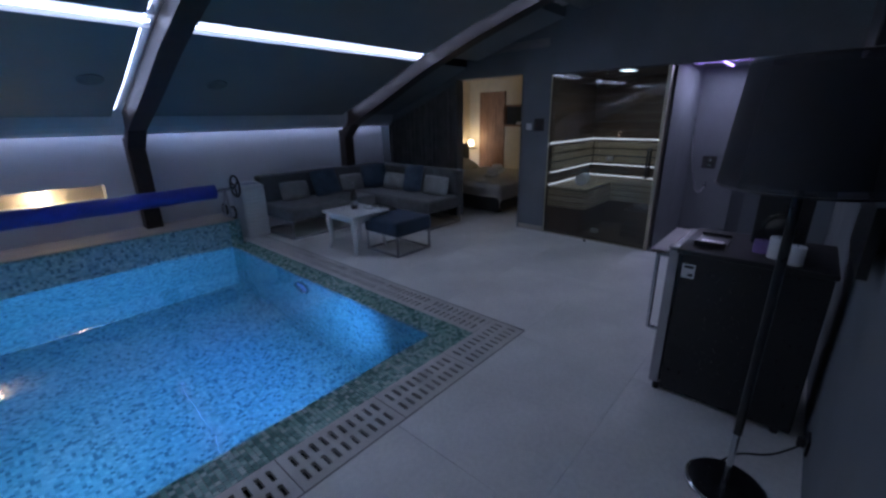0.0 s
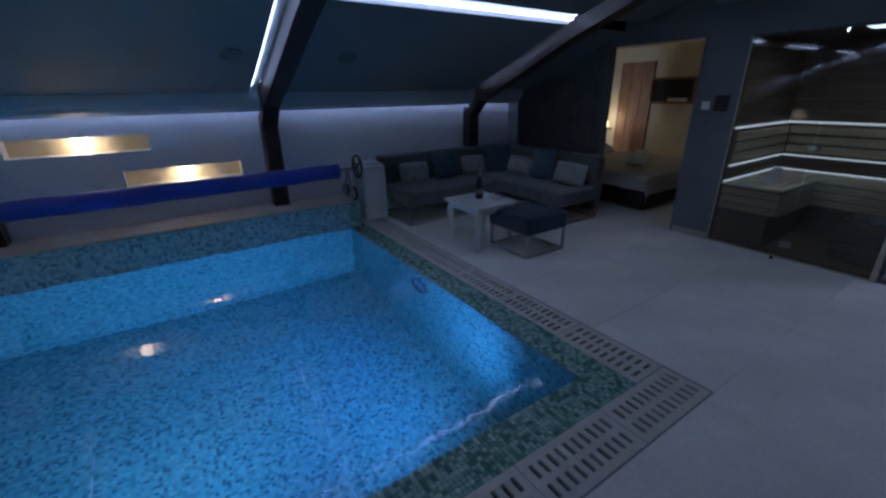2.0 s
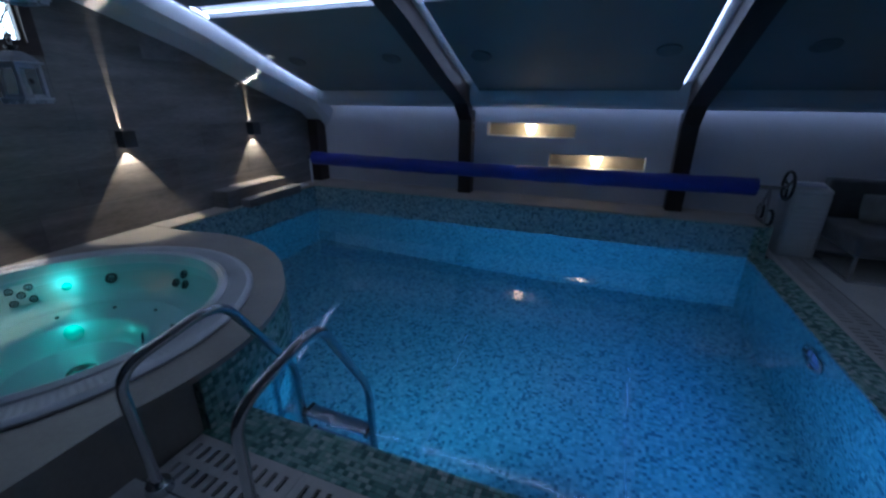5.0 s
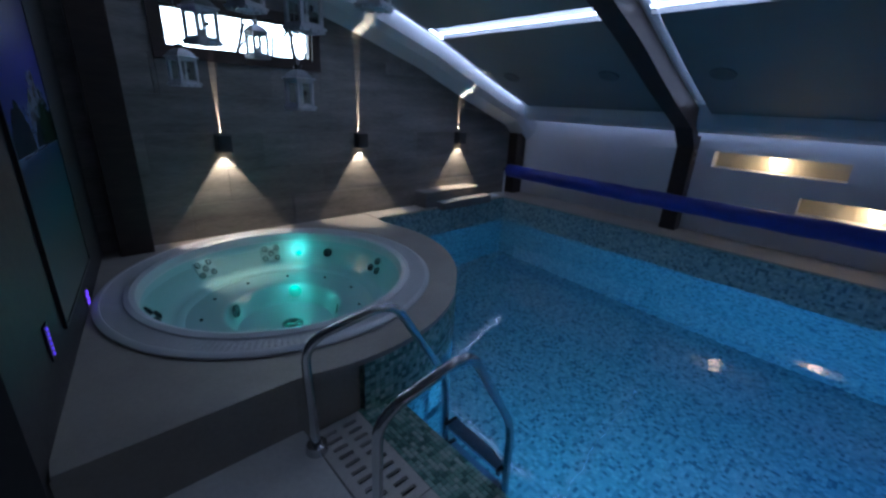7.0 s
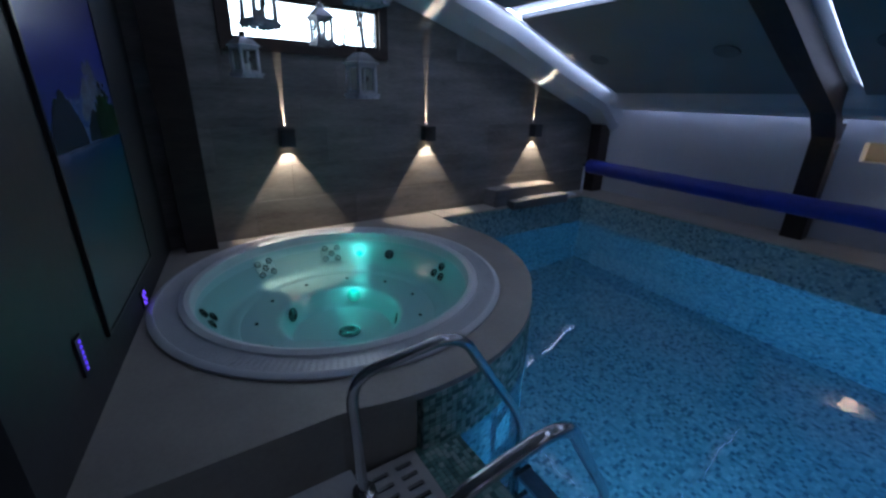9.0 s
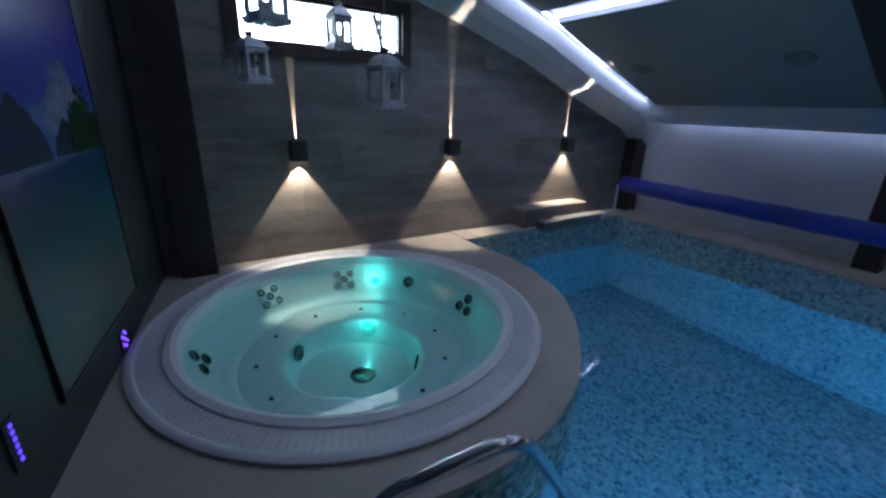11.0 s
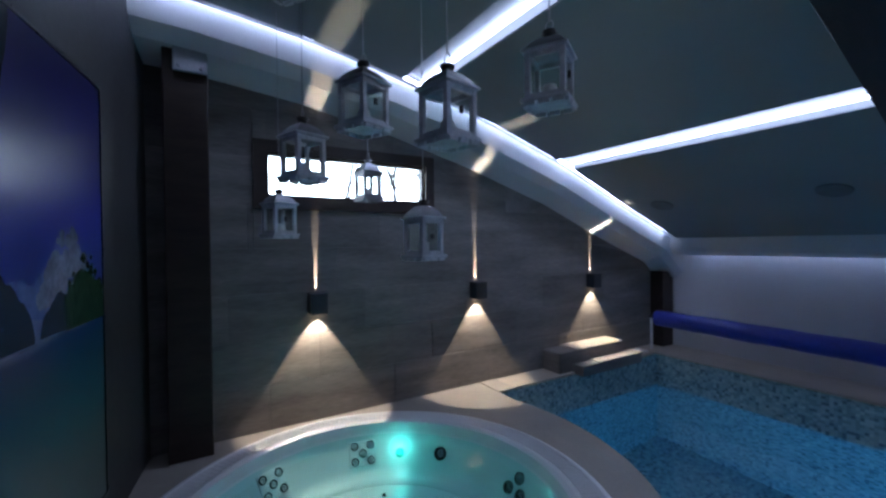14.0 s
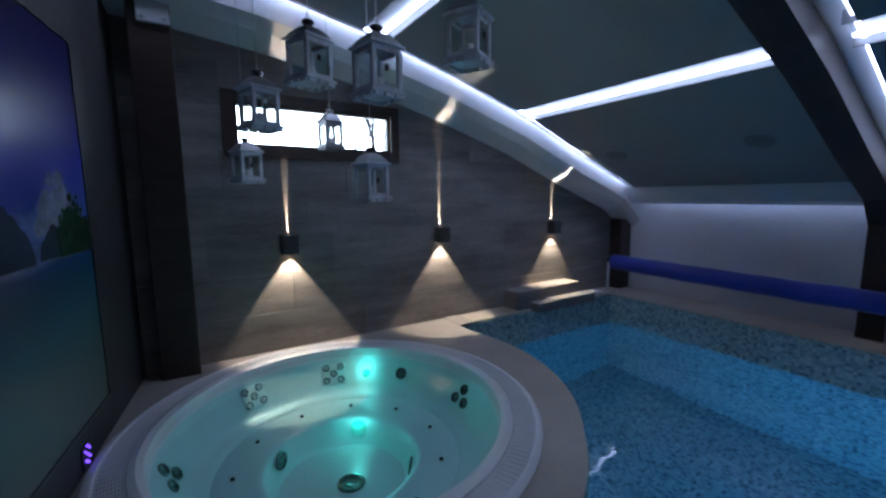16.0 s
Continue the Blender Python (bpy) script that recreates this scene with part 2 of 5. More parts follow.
def rounded(points, r, steps=6):
    """A chain of points whose corners are rounded."""
    P = [Vector(p) for p in points]
    out = [P[0]]
    for a, b, c in zip(P, P[1:], P[2:]):
        u, v = (a - b), (c - b)
        k = min(r, u.length * 0.49, v.length * 0.49)
        s, e = b + u.normalized() * k, b + v.normalized() * k
        for i in range(steps + 1):
            t = i / steps
            out.append((1 - t) ** 2 * s + 2 * t * (1 - t) * b + t * t * e)
    return out + [P[-1]]


def lathe(profile, seg=48, centre=(0, 0, 0), smooth=True):
    bm = bmesh.new()
    cx, cy, cz = centre
    rings = []
    for r, z in profile:
        if r < 1e-5:
            rings.append([bm.verts.new((cx, cy, cz + z))])
        else:
            rings.append([bm.verts.new((cx + r * math.cos(2 * math.pi * j / seg), cy + r * math.sin(2 * math.pi * j / seg), cz + z)) for j in range(seg)])
    for A, B in zip(rings, rings[1:]):
        for j in range(seg):
            k = (j + 1) % seg
            if len(A) == 1 and len(B) > 1:
                bm.faces.new((A[0], B[k], B[j]))
            elif len(B) == 1 and len(A) > 1:
                bm.faces.new((A[j], A[k], B[0]))
            elif len(A) > 1:
                bm.faces.new((A[j], A[k], B[k], B[j]))
    bmesh.ops.recalc_face_normals(bm, faces=bm.faces)
    for f in bm.faces:
        f.smooth = smooth
    return bm


def prism(outline, axis, a, b):
    """A flat outline drawn out along an axis from a to b. Outline pairs are the other two coordinates in order."""
    bm = bmesh.new()
    put = {"x": lambda p, v: (v, p[0], p[1]), "y": lambda p, v: (p[0], v, p[1]), "z": lambda p, v: (p[0], p[1], v)}[axis]
    A = [bm.verts.new(put(p, a)) for p in outline]
    B = [bm.verts.new(put(p, b)) for p in outline]
    bm.faces.new(A[::-1])
    bm.faces.new(B)
    for i in range(len(A)):
        j = (i + 1) % len(A)
        bm.faces.new((A[i], A[j], B[j], B[i]))
    bmesh.ops.recalc_face_normals(bm, faces=bm.faces)
    return bm


def cushion(w, d, h, m, puff=0.35, n=10):
    """A soft, filled cushion with a pinched edge."""
    bm = bmesh.new()
    for sgn in (1, -1):
        grid = {}
        for i in range(n + 1):
            for j in range(n + 1):
                u, v = 2 * i / n - 1, 2 * j / n - 1
                t = ((1 - u ** 4) * (1 - v ** 4)) ** 0.5
                pin = 1 - 0.05 * (u * u * v * v)
                grid[i, j] = bm.verts.new(m @ Vector((u * w / 2 * pin, v * d / 2 * pin, sgn * h / 2 * (0.06 + 0.94 * t) + 0.004 * math.sin(9 * u + 5 * v) * t)))
        for i in range(n):
            for j in range(n):
                q = (grid[i, j], grid[i + 1, j], grid[i + 1, j + 1], grid[i, j + 1])
                bm.faces.new(q if sgn > 0 else q[::-1])
    bmesh.ops.remove_doubles(bm, verts=bm.verts, dist=0.001)
    edge = [e for e in bm.edges if e.is_boundary]
    if edge:
        bmesh.ops.bridge_loops(bm, edges=edge)
    bmesh.ops.recalc_face_normals(bm, faces=bm.faces)
    for f in bm.faces:
        f.smooth = True
    return bm


def mesh_of(bm, name, material):
    me = bpy.data.meshes.new(name)
    bm.to_mesh(me)
    bm.free()
    if me.polygons and me.polygons[0].use_smooth:
        me.set_sharp_from_angle(angle=radians(38))
    me.materials.append(material)
    return me


def part(name, bm, material, parent, label=""):
    """One mesh as a part of a thing."""
    ob = new(name, mesh_of(bm, name, material))
    ob.parent = parent
    if parent is not None:
        ob.matrix_parent_inverse = parent.matrix_world.inverted()
    ob.matrix_world = HERE
    return tagged(ob, label)


def thing(name, at, label, category, group=""):
    ob = new(name)
    ob.empty_display_size = 0.1
    ob.matrix_world = HERE @ Matrix.Translation(at)
    return tagged(ob, label, category, group)


def solid(name, bm, material, label, category, kind="", group=""):
    ob = new(name, mesh_of(bm, name, material))
    ob.matrix_world = HERE
    return tagged(ob, label, category, group, kind)


def set_piece(name, bm, material, label="", category=""):
    return solid(name, bm, material, label or name.replace("_", " "), category or name.split("_")[0], "structure")


# ---- plan ----
XT, XS, YN, YF = -3.15, 5.43, 6.52, 0.41        # tiled gable, sauna wall, niche wall, fridge wall
LEDGE = 0.325                                   # height of the deck and of the ledge
PX0, PX1, PY0, PY1 = -2.88, 2.395, 2.505, 5.99   # pool basin
WATER, DEPTH = -0.014, -1.40
TC, TR, DR = Vector((-1.985, 2.40)), 1.075, 1.28  # hot tub: centre, rim, deck arc
CX, CY = PX1 + 0.215, PY0 - 0.225               # outer edge of the mosaic coping
GX, GY = CX + 0.275, CY - 0.275                 # outer edge of the overflow gratings
WY0, WY1, WZ0, WZ1 = 2.015, 3.352, 1.785, 2.238  # window in the gable
CURVE = [(6.18, 1.58), (5.4, 1.86), (4.57, 2.19), (3.7, 2.46), (2.97, 2.65), (2.3, 2.78), (1.7, 2.85), (0.2, 2.92)]
SLOTS = (4.47, 3.01)                             # middles of the lit ceiling slots
SLOT = 0.10                                      # half their width


def roof(y):
    """Height of the ceiling panels over y."""
    for (ya, za), (yb, zb) in zip(CURVE, CURVE[1:]):
        if y >= yb:
            return za + (zb - za) * (ya - y) / (ya - yb)
    return CURVE[-1][1]


def deck_edge(deg):
    """A point of the deck's curved edge, by its direction from the tub; it swings out towards the gable."""
    r = DR + 0.30 * max(0.0, (deg - 48) / 72) ** 1.2
    return TC.x + r * math.cos(math.radians(deg)), TC.y + r * math.sin(math.radians(deg))


def wall_y(x):
    """The skewed wall that carries the picture."""
    return 1.13 - 0.1347 * (x + 0.75)


# ---- large structure ----
fl = tagged(new("floor"), "pale grey porcelain tile floor with tight joints", "floor", kind="structure")
part("floor_bed", boxes((-0.8, XS, YF - 0.1, GY, -0.12, -0.012), (GX, XS, GY, YN, -0.12, -0.012), (XS, 7.15, 0.5, 3.4, -0.12, -0.012)), M_FLOORJOINT, fl, "pale grey joint bed under the tiles")



def wall_cells(axis, a, b, us, zs, holes):
    """A thick wall between a and b on an axis, one closed mesh with rectangular holes through it."""
    bm = bmesh.new()
    us = sorted(set(us) | {v for h in holes for v in h[:2]})
    zs = sorted(set(zs) | {v for h in holes for v in h[2:]})
    full = {(i, j) for i in range(len(us) - 1) for j in range(len(zs) - 1)
            if not any(h[0] <= us[i] and us[i + 1] <= h[1] and h[2] <= zs[j] and zs[j + 1] <= h[3] for h in holes)}
    made = {}

    def corner(w, i, j):
        if (w, i, j) not in made:
            made[w, i, j] = bm.verts.new((w, us[i], zs[j]) if axis == "x" else (us[i], w, zs[j]))
        return made[w, i, j]

    for i, j in full:
        for w in (a, b):
            bm.faces.new([corner(w, *q) for q in ((i, j), (i + 1, j), (i + 1, j + 1), (i, j + 1))])
        for (di, dj), (p, q) in (((-1, 0), ((i, j), (i, j + 1))), ((1, 0), ((i + 1, j), (i + 1, j + 1))), ((0, -1), ((i, j), (i + 1, j))), ((0, 1), ((i, j + 1), (i + 1, j + 1)))):
            if (i + di, j + dj) not in full:
                bm.faces.new((corner(a, *p), corner(a, *q), corner(b, *q), corner(b, *p)))
    bmesh.ops.recalc_face_normals(bm, faces=bm.faces)
    return bm


wl = set_piece("wall_niches", wall_cells("y", YN, YN + 0.16, (XT - 0.2, XS + 0.2), (-0.2, 1.9), [(-0.53, 0.55, 1.05, 1.21), (0.275, 1.36, 0.70, 0.86)]), M_WHITE, "low white eaves wall with two lit recesses", "wall")
part("recess_back", boxes((-0.6, 0.58, YN + 0.16, YN + 0.2, 1.0, 1.27), (0.22, 1.41, YN + 0.16, YN + 0.2, 0.64, 0.91)), M_CREAM, wl, "beige back of the lit recesses")
set_piece("wall_sauna", wall_cells("x", XS, XS + 0.14, (YF - 0.2, YN + 0.2), (-0.1, 3.1), [(3.64, 4.765, -0.1, 2.05), (1.90, 3.23, 0.0, 2.005), (0.79, 1.90, 0.0, 2.005)]), M_PLASTER, "dark grey plastered wall with door and sauna openings", "wall")
set_piece("wall_fridge", box(-0.95, 7.2, YF - 0.16, YF, -0.1, 3.1), M_PLASTER, "dark grey plastered wall behind the fridge", "wall")
set_piece("wall_picture", prism([(-0.75, wall_y(-0.75)), (-0.75, YF - 0.1), (-0.9, YF - 0.1), (-3.4, 1.2), (-3.4, wall_y(-3.4))], "z", -0.1, 3.1), M_DARKWALL, "dark grey wall that carries the seascape panel", "wall")
set_piece("wall_outer", boxes((XT - 0.34, XT - 0.2, 0.9, YN + 0.2, -0.2, 1.72), (XT - 0.34, XT - 0.2, 0.9, 1.8, 1.72, 3.2), (XT - 0.34, XT - 0.2, 3.6, YN + 0.2, 1.72, 3.2), (XT - 0.34, XT - 0.2, 1.8, 3.6, 2.75, 3.2)), M_PLASTER, "outer leaf of the gable wall", "wall")

# tiled gable: backing, then the tiles one by one
gable = tagged(new("wall_gable"), "gable wall clad in dark slate-look tiles", "wall", kind="structure")
part("backing", wall_cells("x", XT - 0.2, XT - 0.012, (0.9, YN + 0.2), (-0.2, 3.1), [(WY0 + 0.04, WY1 - 0.03, WZ0 + 0.025, WZ1 - 0.025)]), M_JOINT, gable)

# ceiling
bm = bmesh.new()
stops = sorted({y for y, z in CURVE} | {y + d for y in SLOTS for d in (-SLOT, SLOT)}, reverse=True)
BAYS = ((-2.77, -0.885), (-0.555, 1.515), (1.80, 4.38), (4.67, XS + 0.1))
for ya, yb in zip(stops, stops[1:]):
    if any(y - SLOT < (ya + yb) / 2 < y + SLOT for y in SLOTS):
        continue
    za, zb = roof(ya), roof(yb)
    for x0, x1 in BAYS:
        v = [bm.verts.new(p) for x in (x0, x1) for p in ((x, ya, za), (x, yb, zb), (x, yb, zb + 0.1), (x, ya, za + 0.1))]
        for q in ((0, 1, 5, 4), (1, 2, 6, 5), (2, 3, 7, 6), (3, 0, 4, 7), (0, 3, 2, 1), (4, 5, 6, 7)):
            bm.faces.new([v[i] for i in q])
bmesh.ops.recalc_face_normals(bm, faces=bm.faces)
set_piece("ceiling", bm, M_CEIL, "grey-green arched ceiling panels with lit slots", "ceiling")
bm = bmesh.new()
for (ya, za), (yb, zb) in zip(CURVE, CURVE[1:]):
    v = [bm.verts.new(p) for x in (XT - 0.3, XS + 0.13) for p in ((x, ya + 0.02, za + 0.13), (x, yb - 0.02, zb + 0.13), (x, yb - 0.02, zb + 0.25), (x, ya + 0.02, za + 0.25))]
    for q in ((0, 1, 5, 4), (1, 2, 6, 5), (2, 3, 7, 6), (3, 0, 4, 7), (0, 3, 2, 1), (4, 5, 6, 7)):
        bm.faces.new([v[i] for i in q])
bmesh.ops.recalc_face_normals(bm, faces=bm.faces)
set_piece("ceiling_deck", bm, M_WHITE, "white upper deck above the ceiling panels", "ceiling")
# eaves band with a lip that hides the wall-wash light
set_piece("eaves_band", prism([(6.36, 1.392), (6.30, 1.405), (6.25, 1.432), (6.215, 1.475), (6.197, 1.525), (6.19, 1.57), (6.19, 1.68), (6.75, 1.68), (6.75, 1.60), (6.38, 1.60), (6.38, 1.418)], "x", XT, XS), M_EAVES, "dark grey sloping eaves band", "ceiling")
set_piece("wall_wash_light", box(XT + 0.4, XS - 0.05, 6.40, 6.42, 1.525, 1.54), M_LEDWALL, "cool white strip light behind the eaves band", "light")
for y in SLOTS:
    lo, hi = y + SLOT, y - SLOT
    for x0, x1 in ((-2.76, -0.855), (-0.61, 1.58), (1.78, 4.43)):
        tr = solid("light_trough", prism([(lo - 0.001, roof(lo) + 0.002), (lo - 0.001, roof(lo) + 0.075), (hi + 0.001, roof(hi) + 0.075), (hi + 0.001, roof(hi) + 0.002), (hi + 0.011, roof(hi) + 0.004), (hi + 0.013, roof(hi) + 0.062), (lo - 0.013, roof(lo) + 0.062), (lo - 0.011, roof(lo) + 0.004)], "x", x0, x1), M_TROUGH, "white plaster light trough let into the ceiling", "light", group="ceiling light troughs")
        part("light_line", box(x0 + 0.01, x1 - 0.01, lo - 0.072, lo - 0.038, roof(lo) + 0.040, roof(lo) + 0.052), M_LED, tr, "thin cool white light line")


# timber arches
def arch_outline(y_low, off0, off1, y_end=0.3, n=26):
    """Outline of the bent part of an arch, from eaves to ridge, off0 above and off1 below the panels."""
    top, low = [], []
    for i in range(n + 1):
        y = 6.34 + (y_end - 6.34) * i / n
        z = roof(min(y, 6.18)) + (0.0 if y <= 6.18 else -0.36 * (y - 6.18))
        knee = 0.14 * max(0.0, (y - 6.1) / 0.24) ** 1.5
        top.append((y, z + off0))
        low.append((y, z - knee - (0.06 + (off1 - 0.06) * min(1.0, max(0.0, (y - 2.6) / 3.6)))))
    return top + low[::-1]


def make_arch(x, w, base, label, depth=0.17):
    a = thing("timber_arch", (x, 6.4, base), label, "beam", "timber arches")
    part("post", box(x - w / 2, x + w / 2, 6.31, 6.47, base, 1.36, 0.008), M_WOODBEAM, a)
    part("rafter", prism(arch_outline(6.4, 0.05, depth), "x", x - w / 2, x + w / 2), M_WOODBEAM, a)
    for z in (1.12, 1.2):
        part("bolt", lathe([(0, 0.012), (0.012, 0.01), (0.016, 0.0)], 10, (0, 0, 0)), M_BRUSHED, a).matrix_world = pose(x + w / 2, 6.4, z, 0, 90, 0)
    return a


make_arch(-0.76, 0.17, LEDGE, "dark-stained timber arch standing on the pool ledge")
make_arch(1.70, 0.17, LEDGE, "dark-stained timber arch standing on the pool ledge")
make_arch(4.57, 0.17, 0.0, "dark-stained timber arch behind the corner sofa")


def arch_light(x, label, w=0.02, up=0.05):
    """A light strip that follows the roof, let in above the panels."""
    bm = bmesh.new()
    ys = [6.1 + (1.4 - 6.1) * i / 24 for i in range(25)]
    for y0, y1 in zip(ys, ys[1:]):
        v = [bm.verts.new(p) for p in ((x - w / 2, y0, roof(y0) + up), (x + w / 2, y0, roof(y0) + up), (x + w / 2, y1, roof(y1) + up), (x - w / 2, y1, roof(y1) + up))]
        bm.faces.new(v[::-1])
    return solid("arch_light", bm, M_LEDCORN if x < -2 else M_LEDARCH, label, "light", group="arch light strips")


def arch_reveal(x0, x1):
    """The white back of the gap between an arch and the ceiling panels."""
    bm = bmesh.new()
    ys = [6.15 + (0.3 - 6.15) * i / 24 for i in range(25)]
    rows = [[bm.verts.new((x, y, roof(y) + z)) for x, z in ((x0, 0.07), (x1, 0.07), (x1, 0.09), (x0, 0.09))] for y in ys]
    for A, B in zip(rows, rows[1:]):
        for k in range(4):
            bm.faces.new((A[k], A[(k + 1) % 4], B[(k + 1) % 4], B[k]))
    bmesh.ops.recalc_face_normals(bm, faces=bm.faces)
    set_piece("gap_reveal", bm, M_WHITE, "white back of the lit gap beside an arch", "ceiling")


arch_light(-0.57, "cool white light strip along a timber arch", up=0.035)
arch_light(-0.877, "cool white light strip along a timber arch", w=0.008, up=0.035)
arch_light(1.53, "cool white light strip along a timber arch", up=0.035)
arch_light(4.395, "cool white light strip along a timber arch", up=0.035)
for gap in ((-0.674, -0.555), (-0.885, -0.846), (1.515, 1.614), (4.38, 4.484)):
    arch_reveal(*gap)

# white cornice along the gable
bm = bmesh.new()
prev = None
for i in range(33):
    y = 6.5 + (1.36 - 6.5) * i / 32
    z = roof(min(y, 6.18)) - (0.8 * (y - 6.18) if y > 6.18 else 0)
    ring = [bm.verts.new(p) for p in ((XT, y, z - 0.27), (-2.95, y, z - 0.20), (-2.88, y, z - 0.13), (-2.835, y, z + 0.005), (-2.85, y, z + 0.02), (XT, y, z + 0.02))]
    if prev:
        for k in range(6):
            bm.faces.new((prev[k], prev[(k + 1) % 6], ring[(k + 1) % 6], ring[k]))
    else:
        bm.faces.new(ring)
    prev = ring
bm.faces.new(prev[::-1])
bmesh.ops.recalc_face_normals(bm, faces=bm.faces)
set_piece("cornice_trim", bm, M_WHITE, "white arched cornice along the gable", "cornice")
arch_light(-2.80, "cool white light strip beside the gable cornice", w=0.045, up=0.03)
solid("eaves_post", box(XT + 0.003, -2.99, 6.3, 6.5, LEDGE, 1.2, 0.006), M_WOODBEAM, "dark timber post under the cornice", "beam")
cp = thing("corner_post", (-3.07, 1.58, LEDGE), "dark timber corner post with a grey metal cap", "beam")
part("post", box(XT + 0.003, -2.98, 1.55, 1.77, LEDGE, 2.70, 0.006), M_WOODBEAM, cp)
cap = part("cap_plate", box(-2.978, -2.955, 1.60, 1.768, 2.52, 2.70, 0.008), surface("grey_cap_paint", (0.36, 0.37, 0.39), 0.55, var=0.08), cp, "grey metal cap plate with bolts")
for y in (1.63, 1.738):
    for z in (2.55, 2.67):
        part("bolt", lathe([(0, 0.008), (0.009, 0.007), (0.011, 0.0)], 10), M_ZINC, cap).matrix_world = pose(-2.955, y, z, 0, 90, 0)

# ---- pool ----
pool = tagged(new("pool"), "swimming pool lined with blue-green glass mosaic", "pool", kind="structure")
part("basin_floor", box(PX0 - 0.1, PX1 + 0.1, PY0 - 0.1, PY1 + 0.1, DEPTH - 0.1, DEPTH), M_DEEP, pool)
for x0, x1, y0, y1, z1 in ((PX0 - 0.1, PX0, 3.7, PY1 + 0.1, LEDGE - 0.02), (PX1, PX1 + 0.1, PY0 - 0.1, PY1 + 0.1, -0.02), (-0.86, PX1, PY0 - 0.1, PY0, -0.02), (PX0, PX1, PY1, PY1 + 0.1, LEDGE - 0.02)):
    part("basin_wall", box(x0, x1, y0, y1, DEPTH, z1), M_DEEP, pool)
sheet = [(PX1 - 0.001, PY0 + 0.001), (PX1 - 0.001, PY1 - 0.001), (PX0 + 0.001, PY1 - 0.001), (PX0 + 0.001, 3.80)]
sheet += [deck_edge(a) for a in range(116, 4, -3)]
bm = bmesh.new()
bm.faces.new([bm.verts.new((x, y, WATER)) for x, y in sheet])
bmesh.ops.recalc_face_normals(bm, faces=bm.faces)
if bm.faces[:][0].normal.z < 0:
    bmesh.ops.reverse_faces(bm, faces=bm.faces[:])
wat = solid("pool_water", bm, M_WATER, "still clear water filling the pool", "water", "structure")
# ledge on two sides
set_piece("ledge", boxes((XT, 2.54, PY1 + 0.02, YN, LEDGE - 0.3, LEDGE), (XT, PX0 - 0.02, 3.81, PY1 + 0.02, LEDGE - 0.3, LEDGE)), M_LEDGE, "beige stone ledge along the pool", "ledge")
set_piece("ledge_end", box(2.48, 2.542, PY1 + 0.004, YN - 0.002, -0.1, LEDGE - 0.002), M_DEEP, "mosaic-clad end of the ledge", "ledge")


def mosaic_strip(rects, size=0.025, gap=0.0025, h=0.004):
    """Mosaic pieces on planes: each rect is an origin, two directions and two lengths."""
    vs, fs = [], []
    for o, u, v, lu, lv in rects:
        o, u, v = Vector(o), Vector(u), Vector(v)
        n = u.cross(v)
        a, b = int(lu / size), int(lv / size)
        su, sv = lu / a, lv / b
        for i in range(a):
            for j in range(b):
                p = o + u * (i * su + gap / 2) + v * (j * sv + gap / 2)
                du, dv = u * (su - gap), v * (sv - gap)
                k = len(vs)
                lift = n * (h + random.uniform(-0.0006, 0.0006))
                vs += [p, p + du, p + du + dv, p + dv, p + lift, p + du + lift, p + du + dv + lift, p + dv + lift]
                fs += [(k + 4, k + 5, k + 6, k + 7), (k, k + 1, k + 5, k + 4), (k + 1, k + 2, k + 6, k + 5), (k + 2, k + 3, k + 7, k + 6), (k + 3, k, k + 4, k + 7)]
    return vs, fs


def raw(name, vs, fs, material):
    me = bpy.data.meshes.new(name)
    me.from_pydata([tuple(v) for v in vs], [], fs)
    me.materials.append(material)
    me.update()
    return me


X, Y, Z = (1, 0, 0), (0, 1, 0), (0, 0, 1)
part("coping_bed", boxes((-0.72, CX, CY, PY0 - 0.003, -0.0195, -0.004), (PX1 + 0.003, CX, PY0 - 0.003, PY1 + 0.02, -0.0195, -0.004)), M_JOINT, pool)
part("coping_base", boxes((-0.72, CX, CY, PY0 - 0.101, -0.12, -0.02), (PX1 + 0.101, CX, PY0 - 0.101, PY1 + 0.02, -0.12, -0.02)), M_JOINT, pool)
arc = []
for a in range(-4, 116, 4):
    p = [Vector(deck_edge(k)) for k in (a, a + 4)]
    d = (p[1] - p[0])
    arc.append(((p[0].x, p[0].y, -0.020), (d.x / d.length, d.y / d.length, 0), Z, d.length, LEDGE - 0.01))
rects = [((-0.74, CY, -0.004), X, Y, 0.74 + 0.9, PY0 - CY), ((1.725, CY, -0.004), X, Y, CX - 1.725, PY0 - CY), ((PX1, PY0, -0.004), X, Y, CX - PX1, PY1 - PY0),
         ((PX1, PY1, -0.018), (-1, 0, 0), Z, PX1 - PX0, LEDGE + 0.008), ((2.54, PY1, 0.0), (-1, 0, 0), Z, 2.54 - PX1, LEDGE - 0.01),
         ((PX0, PY1, -0.018), (0, -1, 0), Z, PY1 - 3.80, LEDGE + 0.008)] + arc
vs, fs = mosaic_strip(rects)
me = raw("mosaic", vs, fs, M_MOSAIC)
mos = new("mosaic", me)
mos.parent = pool
tagged(mos, "green glass mosaic band and coping", kind="stuff")

# deck round the hot tub
out = [(-0.775, wall_y(-0.775)), (-0.765, 1.98)]
out += [deck_edge(a) for a in range(-16, 117, 4)]
out += [(XT, 3.80), (XT, wall_y(XT))]


